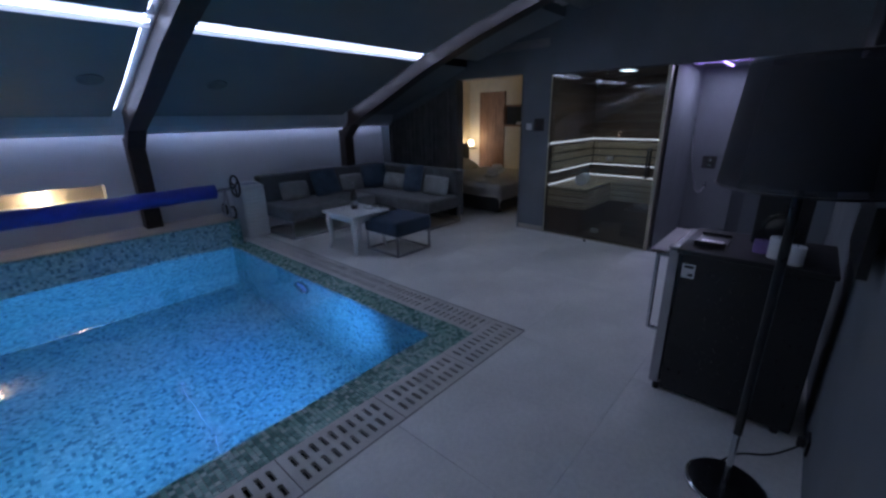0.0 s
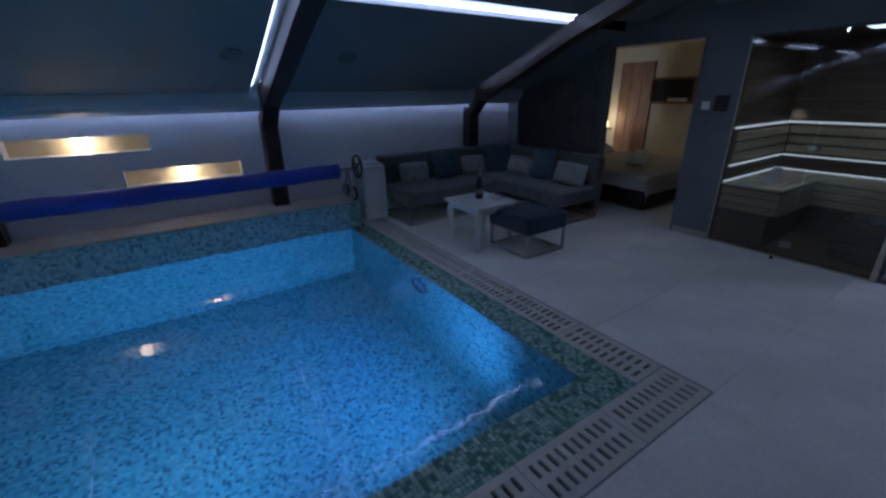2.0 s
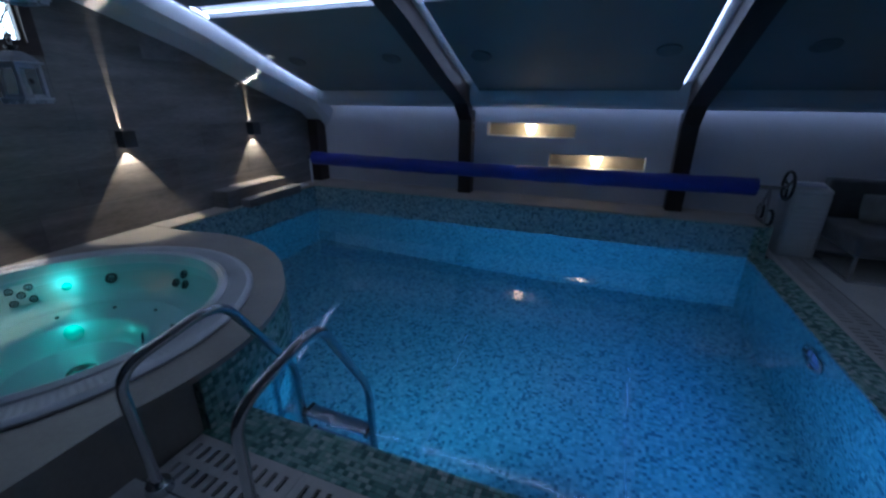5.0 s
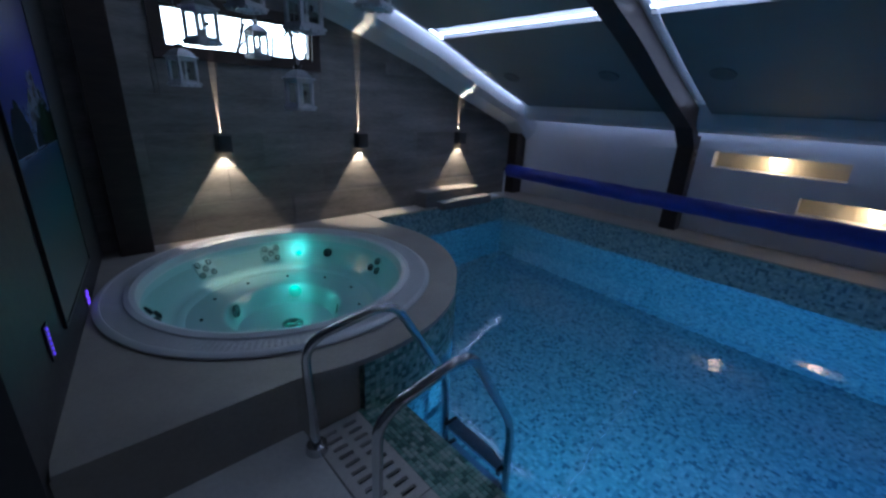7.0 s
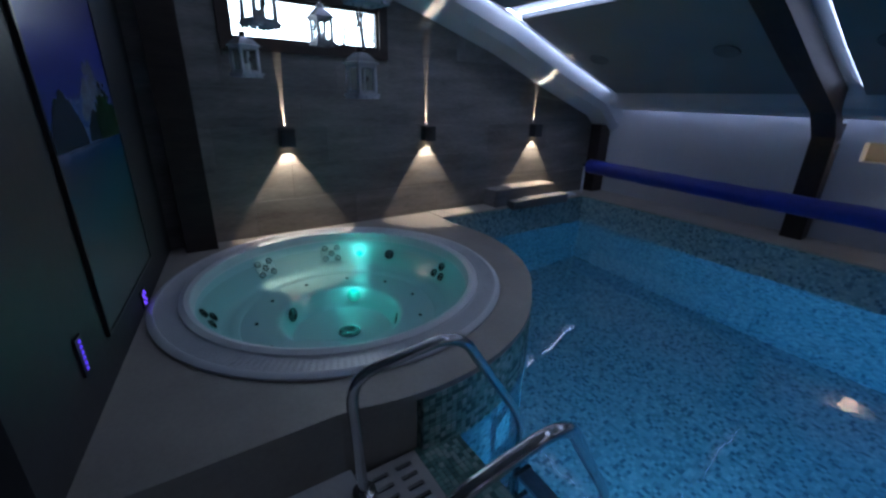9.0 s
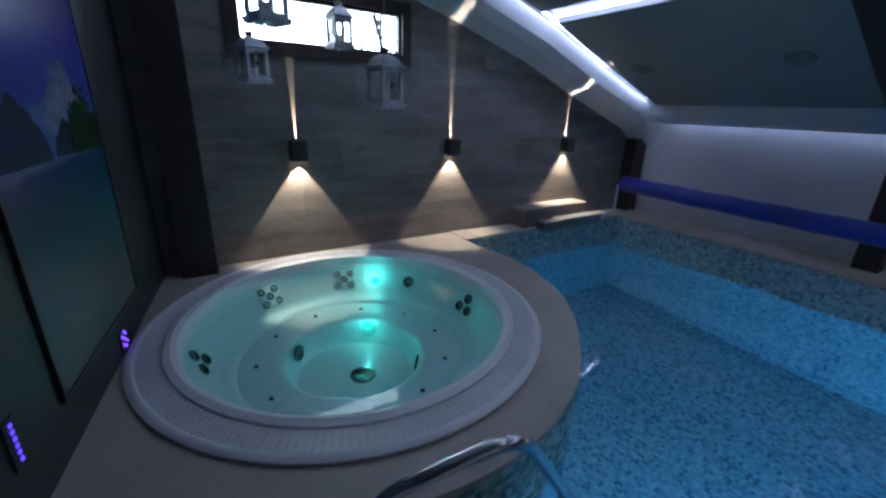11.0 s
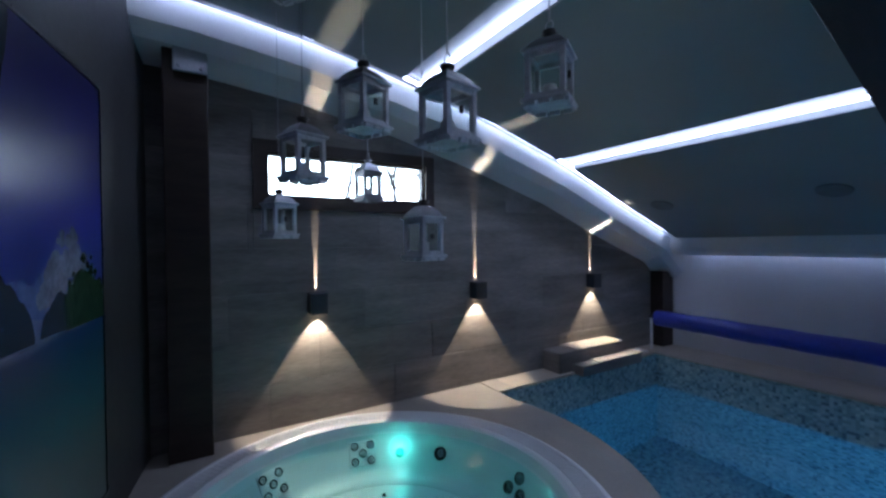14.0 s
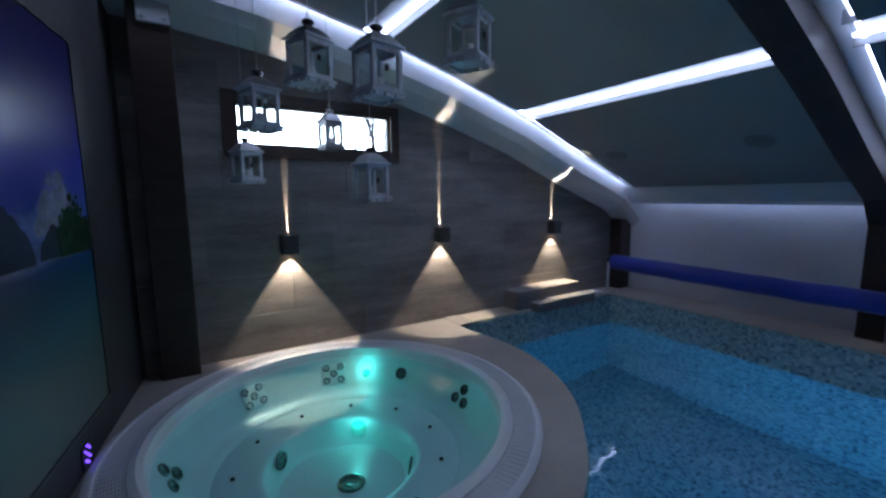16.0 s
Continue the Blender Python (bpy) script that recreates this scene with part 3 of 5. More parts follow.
def ring_solid(outline, centre, r, z0, z1, seg=72):
    """A slab with a round hole."""
    bm = bmesh.new()
    c = Vector(centre)
    pts = []
    for j in range(seg):
        a = 2 * math.pi * j / seg
        d = Vector((math.cos(a), math.sin(a)))
        best = None
        for k in range(len(outline)):
            p, q = Vector(outline[k]), Vector(outline[(k + 1) % len(outline)])
            e = q - p
            den = d.x * e.y - d.y * e.x
            if abs(den) < 1e-9:
                continue
            w = p - c
            t = (w.x * e.y - w.y * e.x) / den
            u = (w.x * d.y - w.y * d.x) / den
            if t > 0 and -1e-6 <= u <= 1 + 1e-6:
                best = t if best is None else max(best, t)
        pts.append((c + d * r, c + d * max(best or r, r + 0.01)))
    rows = [[bm.verts.new((*p[k], z)) for p in pts] for k, z in ((0, z0), (0, z1), (1, z1), (1, z0))]
    for A, B in zip(rows, rows[1:]):
        for j in range(seg):
            bm.faces.new((A[j], A[(j + 1) % seg], B[(j + 1) % seg], B[j]))
    bmesh.ops.recalc_face_normals(bm, faces=bm.faces)
    return bm


deck = set_piece("deck", ring_solid(out, TC, 1.0, LEDGE - 0.035, LEDGE, 180), M_BEIGE, "beige tiled deck around the hot tub", "deck")
part("deck_front", prism([(-0.795, wall_y(-0.8)), (-0.785, 1.98), (-0.735, 2.295), (-0.95, 2.295), (-0.95, wall_y(-0.9))], "z", -0.1, LEDGE - 0.036), M_BEIGE, deck, "beige tiled riser of the deck")
edge = [Vector(deck_edge(a)) for a in range(-4, 117, 4)]
base = [tuple(p - 0.004 * (p - TC).normalized()) for p in edge] + [tuple(p - 0.08 * (p - TC).normalized()) for p in edge[::-1]]
part("deck_skirt", prism(base, "z", DEPTH, LEDGE - 0.036), M_DEEP, deck, "mosaic-clad curved skirt in the water")
part("deck_corner", box(XT, PX0 + 0.005, 3.80, 3.97, LEDGE + 0.001, LEDGE + 0.005), M_BEIGE, deck)

# ---- hot tub ----
tub = thing("hot_tub", (TC.x, TC.y, LEDGE), "round white acrylic hot tub sunk in the deck", "hot tub")
# grey sheet on the white rim: its colour stands for shade under the ribs
part("channel", lathe([(0.935, 0.0135), (1.035, 0.0135), (1.035, 0.0125), (0.935, 0.0125)], 96, (TC.x, TC.y, LEDGE)), M_CHANNELSHADE, tub, "overflow channel floor, greyed to stand for shade between the ribs")
part("rim", lathe([(1.02, 0.0), (TR, 0.002), (TR + 0.004, 0.015), (TR - 0.012, 0.028), (1.045, 0.030), (1.038, 0.024), (1.036, 0.012), (0.934, 0.012), (0.93, 0.034), (0.90, 0.046), (0.872, 0.035), (0.866, 0.01), (0.86, -0.03)], 96, (TC.x, TC.y, LEDGE)), M_ACRYL, tub)
part("shell", lathe([(0.862, -0.02), (0.845, -0.068), (0.76, -0.2), (0.735, -0.224), (0.70, -0.235), (0.66, -0.24), (0.645, -0.255), (0.44, -0.265), (0.415, -0.27), (0.40, -0.283), (0.375, -0.379), (0.34, -0.409), (0.0, -0.415)], 96, (TC.x, TC.y, LEDGE)), M_ACRYL, tub, "white moulded seat and foot well")
# wavy overflow grating: zigzag ribs over a sunk channel
vs, fs = [], []
WAVES, RIBS = 200, 9
for k in range(RIBS):
    n0, r0 = len(vs), 0.9405 + k * 0.0113
    for j in range(WAVES * 4):
        a = 2 * math.pi * j / (WAVES * 4)
        r = r0 + (0.0, 0.0026, 0.0, -0.0026)[j % 4]
        for dr, z in ((-0.0031, 0.014), (-0.0031, 0.0245), (0.0031, 0.0245), (0.0031, 0.014)):
            vs.append((TC.x + (r + dr) * math.cos(a), TC.y + (r + dr) * math.sin(a), LEDGE + z))
    m4 = WAVES * 16
    for j in range(WAVES * 4):
        for q in range(3):
            p0, p1 = n0 + 4 * j + q, n0 + (4 * j + 4) % m4 + q
            fs.append((p0, p0 + 1, p1 + 1, p1))
gr = new("overflow_grating", raw("overflow_grating", vs, fs, M_ACRYL))
gr.parent, gr.matrix_parent_inverse = tub, tub.matrix_world.inverted()
tagged(gr, "white wavy overflow grating", kind="stuff")
solid("tub_water", lathe([(0, 0), (0.858, 0.0)], 64, (TC.x, TC.y, LEDGE - 0.035)), M_TUBWATER, "clear still water in the hot tub", "water", "structure")


def on_shell(r, ang, z, slope):
    """A place on the tub's wall, with its z axis out of the wall."""
    a = radians(ang)
    return Matrix.Translation((TC.x + r * math.cos(a), TC.y + r * math.sin(a), LEDGE + z)) @ Matrix.Rotation(a, 4, "Z") @ Matrix.Rotation(radians(-slope), 4, "Y")


def jet(r, ang, z, size, slope, off=(0, 0, 0)):
    """A round steel massage jet on the tub's wall."""
    ob = part("jet", lathe([(0, -0.004), (size * 0.35, 0.004), (size * 0.45, -0.002), (size * 0.7, 0.0), (size * 0.8, 0.010), (size, 0.008), (size * 1.05, 0.0)], 18), M_JET, tub, "dark chrome massage jet")
    ob.matrix_world = on_shell(r, ang, z, slope) @ Matrix.Translation(off)
    return ob


for ang, w in ((166, 0.085), (206, 0.078)):
    part("jet_plate", box(-0.074, 0.074, -w, w, -0.012, 0.007, 0.005), M_ACRYL, tub, "square white jet plate").matrix_world = on_shell(0.806, ang, -0.125, 57)
    for u, v in ((0, 0), (-1, -1), (-1, 1), (1, -1), (1, 1)):
        jet(0.806, ang, -0.125, 0.023, 57, (u * 0.045, v * 0.05, 0.005))
jet(0.806, 130, -0.125, 0.04, 57)
for dz, da in ((0.038, 0), (-0.038, -3.5), (-0.038, 3.5)):
    for ang in (90, 262, 34):
        jet(0.806 + dz * 0.52, ang + da, -0.125 + dz * 0.8, 0.034, 57)
for a in range(20, 360, 34):
    jet(0.55, a, -0.259, 0.012, 0)
jet(0.05, 40, -0.411, 0.075, 0)
for a in (59, 228):
    jet(0.378, a, -0.328, 0.05, 80)


def tub_light(r, ang, z, size, tilt, watts, up):
    """A round teal lamp lens on the tub's wall, with its light just in front."""
    a = radians(ang)
    m = Matrix.Translation((TC.x + r * math.cos(a), TC.y + r * math.sin(a), LEDGE + z)) @ Matrix.Rotation(a, 4, "Z") @ Matrix.Rotation(radians(-tilt), 4, "Y")
    lens = part("light_lens", lathe([(0, size * 0.5), (size * 0.7, size * 0.3), (size, 0.0)], 20), M_TEAL, tub, "glowing teal underwater lamp")
    lens.matrix_world = m
    lamp("tub_lamp", "POINT", watts, (0.16, 1.0, 0.82), Matrix.Translation((0, 0, up)) @ m @ Matrix.Translation((0, 0, size * 0.5 + 0.02)), 0.025)


tub_light(0.382, 147, -0.325, 0.055, 80, 0.55, 0.075)
tub_light(0.80, 149, -0.135, 0.03, 57, 0.6, 0.03)
hr = cushion(0.44, 0.2, 0.07, Matrix.Translation((TC.x + 0.56, TC.y - 0.35, LEDGE - 0.13)) @ Matrix.Rotation(radians(-33), 4, "Z") @ Matrix.Rotation(radians(90), 4, "Z") @ Matrix.Rotation(radians(-12), 4, "X"))
part("headrest", hr, M_ACRYL, tub, "white moulded headrest")

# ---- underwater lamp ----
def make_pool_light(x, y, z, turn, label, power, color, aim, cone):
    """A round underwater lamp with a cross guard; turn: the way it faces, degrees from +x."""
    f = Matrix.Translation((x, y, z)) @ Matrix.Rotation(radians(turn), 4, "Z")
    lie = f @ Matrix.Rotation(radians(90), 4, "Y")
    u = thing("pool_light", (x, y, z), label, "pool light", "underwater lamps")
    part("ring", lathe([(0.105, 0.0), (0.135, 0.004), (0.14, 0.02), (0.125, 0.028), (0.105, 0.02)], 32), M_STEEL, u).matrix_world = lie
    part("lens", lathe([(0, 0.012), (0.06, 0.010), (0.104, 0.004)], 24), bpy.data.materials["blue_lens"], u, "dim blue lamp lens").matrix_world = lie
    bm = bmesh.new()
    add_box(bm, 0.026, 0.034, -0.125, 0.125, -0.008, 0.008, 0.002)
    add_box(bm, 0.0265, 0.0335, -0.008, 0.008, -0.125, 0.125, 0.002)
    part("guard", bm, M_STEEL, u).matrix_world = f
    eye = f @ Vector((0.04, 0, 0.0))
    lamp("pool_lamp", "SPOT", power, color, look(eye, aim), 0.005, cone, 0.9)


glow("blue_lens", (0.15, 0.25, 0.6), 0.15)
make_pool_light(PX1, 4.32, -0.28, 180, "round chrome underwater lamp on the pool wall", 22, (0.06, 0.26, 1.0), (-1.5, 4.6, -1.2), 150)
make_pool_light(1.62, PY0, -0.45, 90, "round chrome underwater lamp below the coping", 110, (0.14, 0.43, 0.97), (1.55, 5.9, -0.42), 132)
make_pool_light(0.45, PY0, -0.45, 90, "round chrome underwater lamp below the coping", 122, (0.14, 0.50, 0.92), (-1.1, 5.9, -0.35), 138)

# wall lamps on the gable
M_HOUSING = surface("anthracite_housing", (0.05, 0.055, 0.06), 0.4, 0.6)


def make_sconce(y, z):
    s = thing("wall_lamp", (XT, y, z), "square anthracite up-and-down wall lamp", "wall lamp", "gable wall lamps")
    for r in ((XT + 0.001, XT + 0.10, y - 0.055, y - 0.049, z - 0.07, z + 0.07), (XT + 0.001, XT + 0.10, y + 0.049, y + 0.055, z - 0.07, z + 0.07), (XT + 0.094, XT + 0.10, y - 0.049, y + 0.049, z - 0.07, z + 0.07), (XT + 0.001, XT + 0.008, y - 0.049, y + 0.049, z - 0.07, z + 0.07), (XT + 0.008, XT + 0.094, y - 0.049, y + 0.049, z - 0.012, z - 0.004), (XT + 0.008, XT + 0.094, y - 0.049, y - 0.0028, z + 0.062, z + 0.068), (XT + 0.008, XT + 0.094, y + 0.0028, y + 0.049, z + 0.062, z + 0.068)):
        part("housing_plate", box(*r), M_HOUSING, s)
    for dz in (0.063, -0.03):
        part("bulb", box(XT + 0.02, XT + 0.085, y - 0.0035, y + 0.0035, z - 0.003, z + 0.001) if dz > 0 else lathe([(0, 0.004), (0.02, 0.0), (0, -0.004)], 14, (XT + 0.05, y, z + dz)), M_BULB, s, "warm white lamp lens")
    lamp("wall_lamp_down", "SPOT", 30, WARM, look((XT + 0.06, y, z - 0.05), (XT + 0.03, y, z - 1.2)), 0.01, 70, 0.10)
    lamp("wall_lamp_up", "SPOT", 52, WARM, look((XT + 0.05, y, z + 0.004), (XT + 0.045, y, z + 1.2)), 0.0008, 62, 0.2)
    return s


for y in (2.405, 3.76, 5.24):
    make_sconce(y, 1.145)
for x, z in ((0.01, 1.21), (0.82, 0.86)):
    rl = thing("recess_light", (x, YN + 0.085, z), "small warm tapered glass lamp under a wall recess's top", "light", "recess lights")
    part("ring", lathe([(0.0, -0.002), (0.078, -0.002), (0.078, -0.010), (0.07, -0.012)], 24, (x, YN + 0.085, z)), M_STEEL, rl)
    part("shade", lathe([(0.07, -0.012), (0.066, -0.03), (0.050, -0.09), (0.040, -0.12), (0.030, -0.130), (0.0, -0.132)], 24, (x, YN + 0.085, z)), M_CONE, rl, "glowing tapered glass shade")

# ---- overflow gratings ----
def grating_mesh(length=0.6, n=11):
    bm = bmesh.new()
    for a, b in ((0.0, 0.044), (0.116, 0.154), (0.226, 0.27)):
        add_box(bm, 0.002, length - 0.002, a, b, -0.02, 0.0)
    pitch = length / n
    for k in range(n):
        for a, b in ((0.044, 0.116), (0.154, 0.226)):
            add_box(bm, k * pitch + 0.011, (k + 1) * pitch - 0.011, a, b, -0.02, 0.0)
    for a, b in ((0.002, 0.012), (length - 0.012, length - 0.002)):
        add_box(bm, a, b, 0.044, 0.226, -0.02, -0.0005)
    return mesh_of(bm, "grating_panel", M_GRATE)


gr_set = tagged(new("overflow_channel"), "pale slotted overflow gratings round the pool", "grating", kind="structure")
# channel bed near-black, so the shade inside the slots is in its colour
part("channel", boxes((-0.75, GX, GY, CY, -0.12, -0.05), (CX, GX, CY, YN, -0.12, -0.05)), M_SLOTSHADE, gr_set, "overflow channel bed, coloured near-black for the shade in the slots")
part("edge_strip", boxes((-0.75, GX, GY - 0.004, GY + 0.004, -0.05, 0.001), (GX - 0.004, GX + 0.004, GY + 0.004, YN, -0.05, 0.001)), M_JOINT, gr_set)
gm = grating_mesh()
for k in range(5):
    ob = new("grating_panel", gm)
    ob.parent = gr_set
    ob.matrix_world = pose(-0.735 + 0.6 * k, GY + 0.0045, 0.0)
cn = new("grating_panel", grating_mesh(GX - 2.27, 11))
cn.parent = gr_set
cn.matrix_world = pose(2.265, GY + 0.0045, 0.0)
for k in range(7):
    ob = new("grating_panel", gm)
    ob.parent = gr_set
    ob.matrix_world = pose(GX - 0.0045, CY + 0.003 + 0.6 * k, 0.0, 0, 0, 90)
part("ledge_pad", box(CX, GX, PY1 + 0.49, YN, -0.05, 0.002), M_FLOOR, gr_set)

# ---- pool ladder ----
lad = thing("pool_ladder", (-0.36, 2.0, 0.0), "bent polished steel pool ladder with dark treads", "ladder")
for foot, back, front, end in ((-0.63, -0.57, -0.47, -0.54), (-0.12, -0.04, 0.0, -0.08)):
    pts = rounded([(foot, 2.0, 0.0), (back, 1.95, 0.63), (front, 2.31, 0.745), (end, 2.73, 0.12), (end, 2.76, -1.0)], 0.11, 8)
    part("rail", tube(pts, 0.020, 14), M_STEEL, lad)
    part("flange", lathe([(0.022, 0.045), (0.045, 0.04), (0.052, 0.012), (0.052, 0.0)], 28, (foot, 2.0, 0.0)), M_STEEL, lad, "round steel floor flange")
for z in (-0.30, -0.56, -0.82):
    tr = part("tread", box(-0.50, -0.12, 2.71, 2.80, z - 0.016, z + 0.012, 0.008), surface("grey_blue_tread", (0.16, 0.2, 0.26), 0.5), lad, "grey-blue plastic tread")
    for x in (-0.51, -0.11):
        part("tread_cap", box(x - 0.012, x + 0.012, 2.705, 2.805, z - 0.03, z + 0.018, 0.005), M_BLACK, lad, "black tread bracket")

# ---- pool cover roller ----
rol = thing("cover_roller", (0.0, 6.12, LEDGE), "rolled blue pool cover on a wheeled reel", "pool cover")
bm = tube([(-2.95 + 5.3 * i / 40, 6.12, 0.69 - 0.02 * math.sin(math.pi * i / 40) + 0.003 * math.sin(i * 1.7)) for i in range(41)], 0.088, 20)
for v in bm.verts:
    v.co += Vector((0, 0.5, 1)) * 0.004 * noise.noise(v.co * 6)
part("rolled_cover", bm, M_COVER, rol)
part("axle", tube([(-3.04, 6.12, 0.69), (-2.9, 6.12, 0.69)], 0.02), M_STEEL, rol)
part("axle", tube([(2.3, 6.12, 0.69), (2.60, 6.12, 0.70)], 0.022), M_STEEL, rol)
part("stand", tube(rounded([(2.47, 6.12, 0.70), (2.47, 6.05, 0.35), (2.47, 6.30, 0.35), (2.47, 6.12, 0.70)], 0.02), 0.013), M_BRUSHED, rol)
part("stand", tube([(-3.02, 6.12, 0.69), (-3.02, 6.12, LEDGE)], 0.014), M_WHITELACQ, rol, "white reel support")
ring = [(2.60, 6.12 + 0.135 * math.cos(a), 0.72 + 0.135 * math.sin(a)) for a in (2 * math.pi * i / 32 for i in range(32))]
hw = part("handwheel", tube(ring, 0.014, 10, True), M_BLACK, rol, "black spoked handwheel")
for k in range(3):
    a = 2 * math.pi * k / 3 + 0.4
    part("spoke", tube([(2.60, 6.12, 0.72), (2.60, 6.12 + 0.13 * math.cos(a), 0.72 + 0.13 * math.sin(a))], 0.012, 8), M_BLACK, hw)
for y in (6.04, 6.31):
    w = part("wheel", lathe([(0, 0.022), (0.02, 0.022), (0.025, 0.012), (0.062, 0.012), (0.064, -0.012), (0, -0.012)], 28), M_WHITELACQ, rol, "white wheel with a black tyre")
    w.matrix_world = pose(2.50, y, LEDGE + 0.085, 0, 90, 0)
    ty = part("tyre", lathe([(0.063, 0.012), (0.08, 0.013), (0.085, 0.0), (0.08, -0.013), (0.063, -0.012)], 28), M_BLACKMATT, w)
    ty.matrix_world = pose(2.50, y, LEDGE + 0.085, 0, 90, 0)

# ---- stone steps on the ledge ----
st = thing("stone_step_block", (-3.0, 5.0, LEDGE), "stone-clad steps standing on the pool ledge", "steps")
part("upper_step", box(XT + 0.002, -2.93, 4.55, 5.47, LEDGE, 0.515, 0.006), M_STONE, st)
part("upper_tread", box(XT + 0.002, -2.925, 4.78, 5.475, 0.515, 0.528, 0.004), M_LEDGE, st, "beige tread slab")
part("lower_step", box(-2.93, -2.80, 4.72, 5.60, LEDGE - 0.02, 0.40, 0.006), M_STONE, st)
part("lower_tread", box(-2.93, -2.795, 4.95, 5.61, 0.40, 0.412, 0.004), M_LEDGE, st, "beige tread slab")
pl = thing("folded_mat", (-3.02, 5.85, LEDGE), "small folded white cloth on the ledge", "cloth")
part("fold", box(-3.08, -2.95, 5.72, 5.95, LEDGE, LEDGE + 0.02, 0.008), M_TOWEL, pl)

# ---- window in the gable ----
win = tagged(new("window_1"), "dark-framed strip window in the gable wall", "window", kind="structure")
part("frame", wall_cells("x", XT - 0.10, XT + 0.018, (WY0, WY1), (WZ0, WZ1), [(WY0 + 0.08, WY1 - 0.075, WZ0 + 0.08, WZ1 - 0.075)]), M_WOODBEAM, win, "dark brown window frame")
part("sash", wall_cells("x", XT - 0.075, XT - 0.02, (WY0 + 0.08, WY1 - 0.075), (WZ0 + 0.08, WZ1 - 0.075), [(WY0 + 0.1, WY1 - 0.095, WZ0 + 0.1, WZ1 - 0.095)]), M_WOODBEAM, win)
pane = part("pane", box(XT - 0.055, XT - 0.047, WY0 + 0.1, WY1 - 0.095, WZ0 + 0.1, WZ1 - 0.095), M_GLASS, win)
pane.visible_shadow = False
part("reveal", wall_cells("x", XT - 0.2, XT - 0.101, (1.96, 3.39), (1.70, 2.29), [(WY0 + 0.04, WY1 - 0.03, WZ0 + 0.025, WZ1 - 0.025)]), M_WHITE, win)
bd = set_piece("backdrop", box(-9.05, -9.0, -6, 11, -1, 9), glow("winter_sky", (0.80, 0.89, 1.0), 9.5), "overcast winter sky outside", "backdrop")
M_BARK = surface("grey_bark", (0.09, 0.085, 0.085), 0.9, var=0.2, scale=8, fine=60, bump=0.4)


def make_tree(x, y, z, seed, h):
    rnd = random.Random(seed)
    t = thing("bare_tree", (x, y, z), "leafless winter tree outside the window", "tree", "trees outside")
    bm = bmesh.new()

    def limb(p, d, length, r, depth):
        pts, rad = [p], r
        q = p.copy()
        for _ in range(5):
            d = (d + Vector((rnd.uniform(-0.12, 0.12), rnd.uniform(-0.22, 0.22), rnd.uniform(-0.05, 0.16)))).normalized()
            q = q + d * length / 5
            pts.append(q.copy())
        tb = tube(pts, r, 5)
        me = bpy.data.meshes.new("limb")
        tb.to_mesh(me)
        tb.free()
        bm.from_mesh(me)
        bpy.data.meshes.remove(me)
        if depth:
            for k in range(3):
                j = rnd.randint(1, 5)
                nd = (d + Vector((rnd.uniform(-0.4, 0.4), rnd.uniform(-0.9, 0.9), rnd.uniform(-0.1, 0.7)))).normalized()
                limb(pts[j], nd, length * 0.66, r * 0.55, depth - 1)

    limb(Vector((x, y, z)), Vector((0, 0, 1)), h, 0.045, 4)
    part("trunk_and_twigs", bm, M_BARK, t)


make_tree(-6.6, 4.4, -0.2, 3, 2.6)
make_tree(-7.2, 5.6, -0.2, 8, 2.7)
make_tree(-6.9, 3.2, -0.2, 5, 2.2)
set_piece("ground", box(-9, -3.5, -6, 11, -0.5, -0.2), M_JOINT, "dull ground outside", "ground")

# ---- seascape panel on the skewed wall ----
def on_wall(x, z, off):
    """A point on the picture wall, off metres in front of it."""
    n = Vector((0.1335, 0.991))
    return Vector((x + n.x * off, wall_y(x) + n.y * off, z))


def wall_panel(pts, o0, o1):
    bm = bmesh.new()
    A = [bm.verts.new(on_wall(x, z, o0)) for x, z in pts]
    B = [bm.verts.new(on_wall(x, z, o1)) for x, z in pts]
    bm.faces.new(A)
    bm.faces.new(B[::-1])
    for i in range(len(A)):
        bm.faces.new((A[i], B[i], B[(i + 1) % len(A)], A[(i + 1) % len(A)]))
    bmesh.ops.recalc_face_normals(bm, faces=bm.faces)
    return bm


m, n, l, p = nodes_of("seascape_print")
tc, sp, ns = n.new("ShaderNodeTexCoord"), n.new("ShaderNodeSeparateXYZ"), n.new("ShaderNodeTexNoise")
l.new(tc.outputs["Object"], sp.inputs[0])
ns.inputs["Scale"].default_value, ns.inputs["Detail"].default_value = 3.5, 6
l.new(tc.outputs["Object"], ns.inputs["Vector"])
hgt = math_node(n, l, "ADD", math_node(n, l, "MULTIPLY", math_node(n, l, "SUBTRACT", sp.outputs[2], 0.49), 1 / 1.65), math_node(n, l, "MULTIPLY", math_node(n, l, "SUBTRACT", ns.outputs[0], 0.5), 0.07))
hgt = math_node(n, l, "ADD", hgt, math_node(n, l, "MULTIPLY", math_node(n, l, "ADD", sp.outputs[0], 2.0), 0.03))
l.new(ramp(n, l, hgt, [(0.0, (0.10, 0.115, 0.105)), (0.16, (0.07, 0.11, 0.105)), (0.28, (0.024, 0.095, 0.11)), (0.40, (0.008, 0.055, 0.09)), (0.455, (0.006, 0.04, 0.11)), (0.47, (0.09, 0.12, 0.22)), (0.55, (0.035, 0.06, 0.22)), (0.70, (0.03, 0.035, 0.27)), (0.84, (0.012, 0.014, 0.13)), (1.0, (0.008, 0.008, 0.08))]), p.inputs["Base Color"])
p.inputs["Roughness"].default_value = 0.30
p.inputs["Specular IOR Level"].default_value = 0.18
M_SEA = m
M_ISLE = surface("print_dark_islands", (0.02, 0.035, 0.06), 0.15, var=0.2, scale=12, fine=50, bump=0)
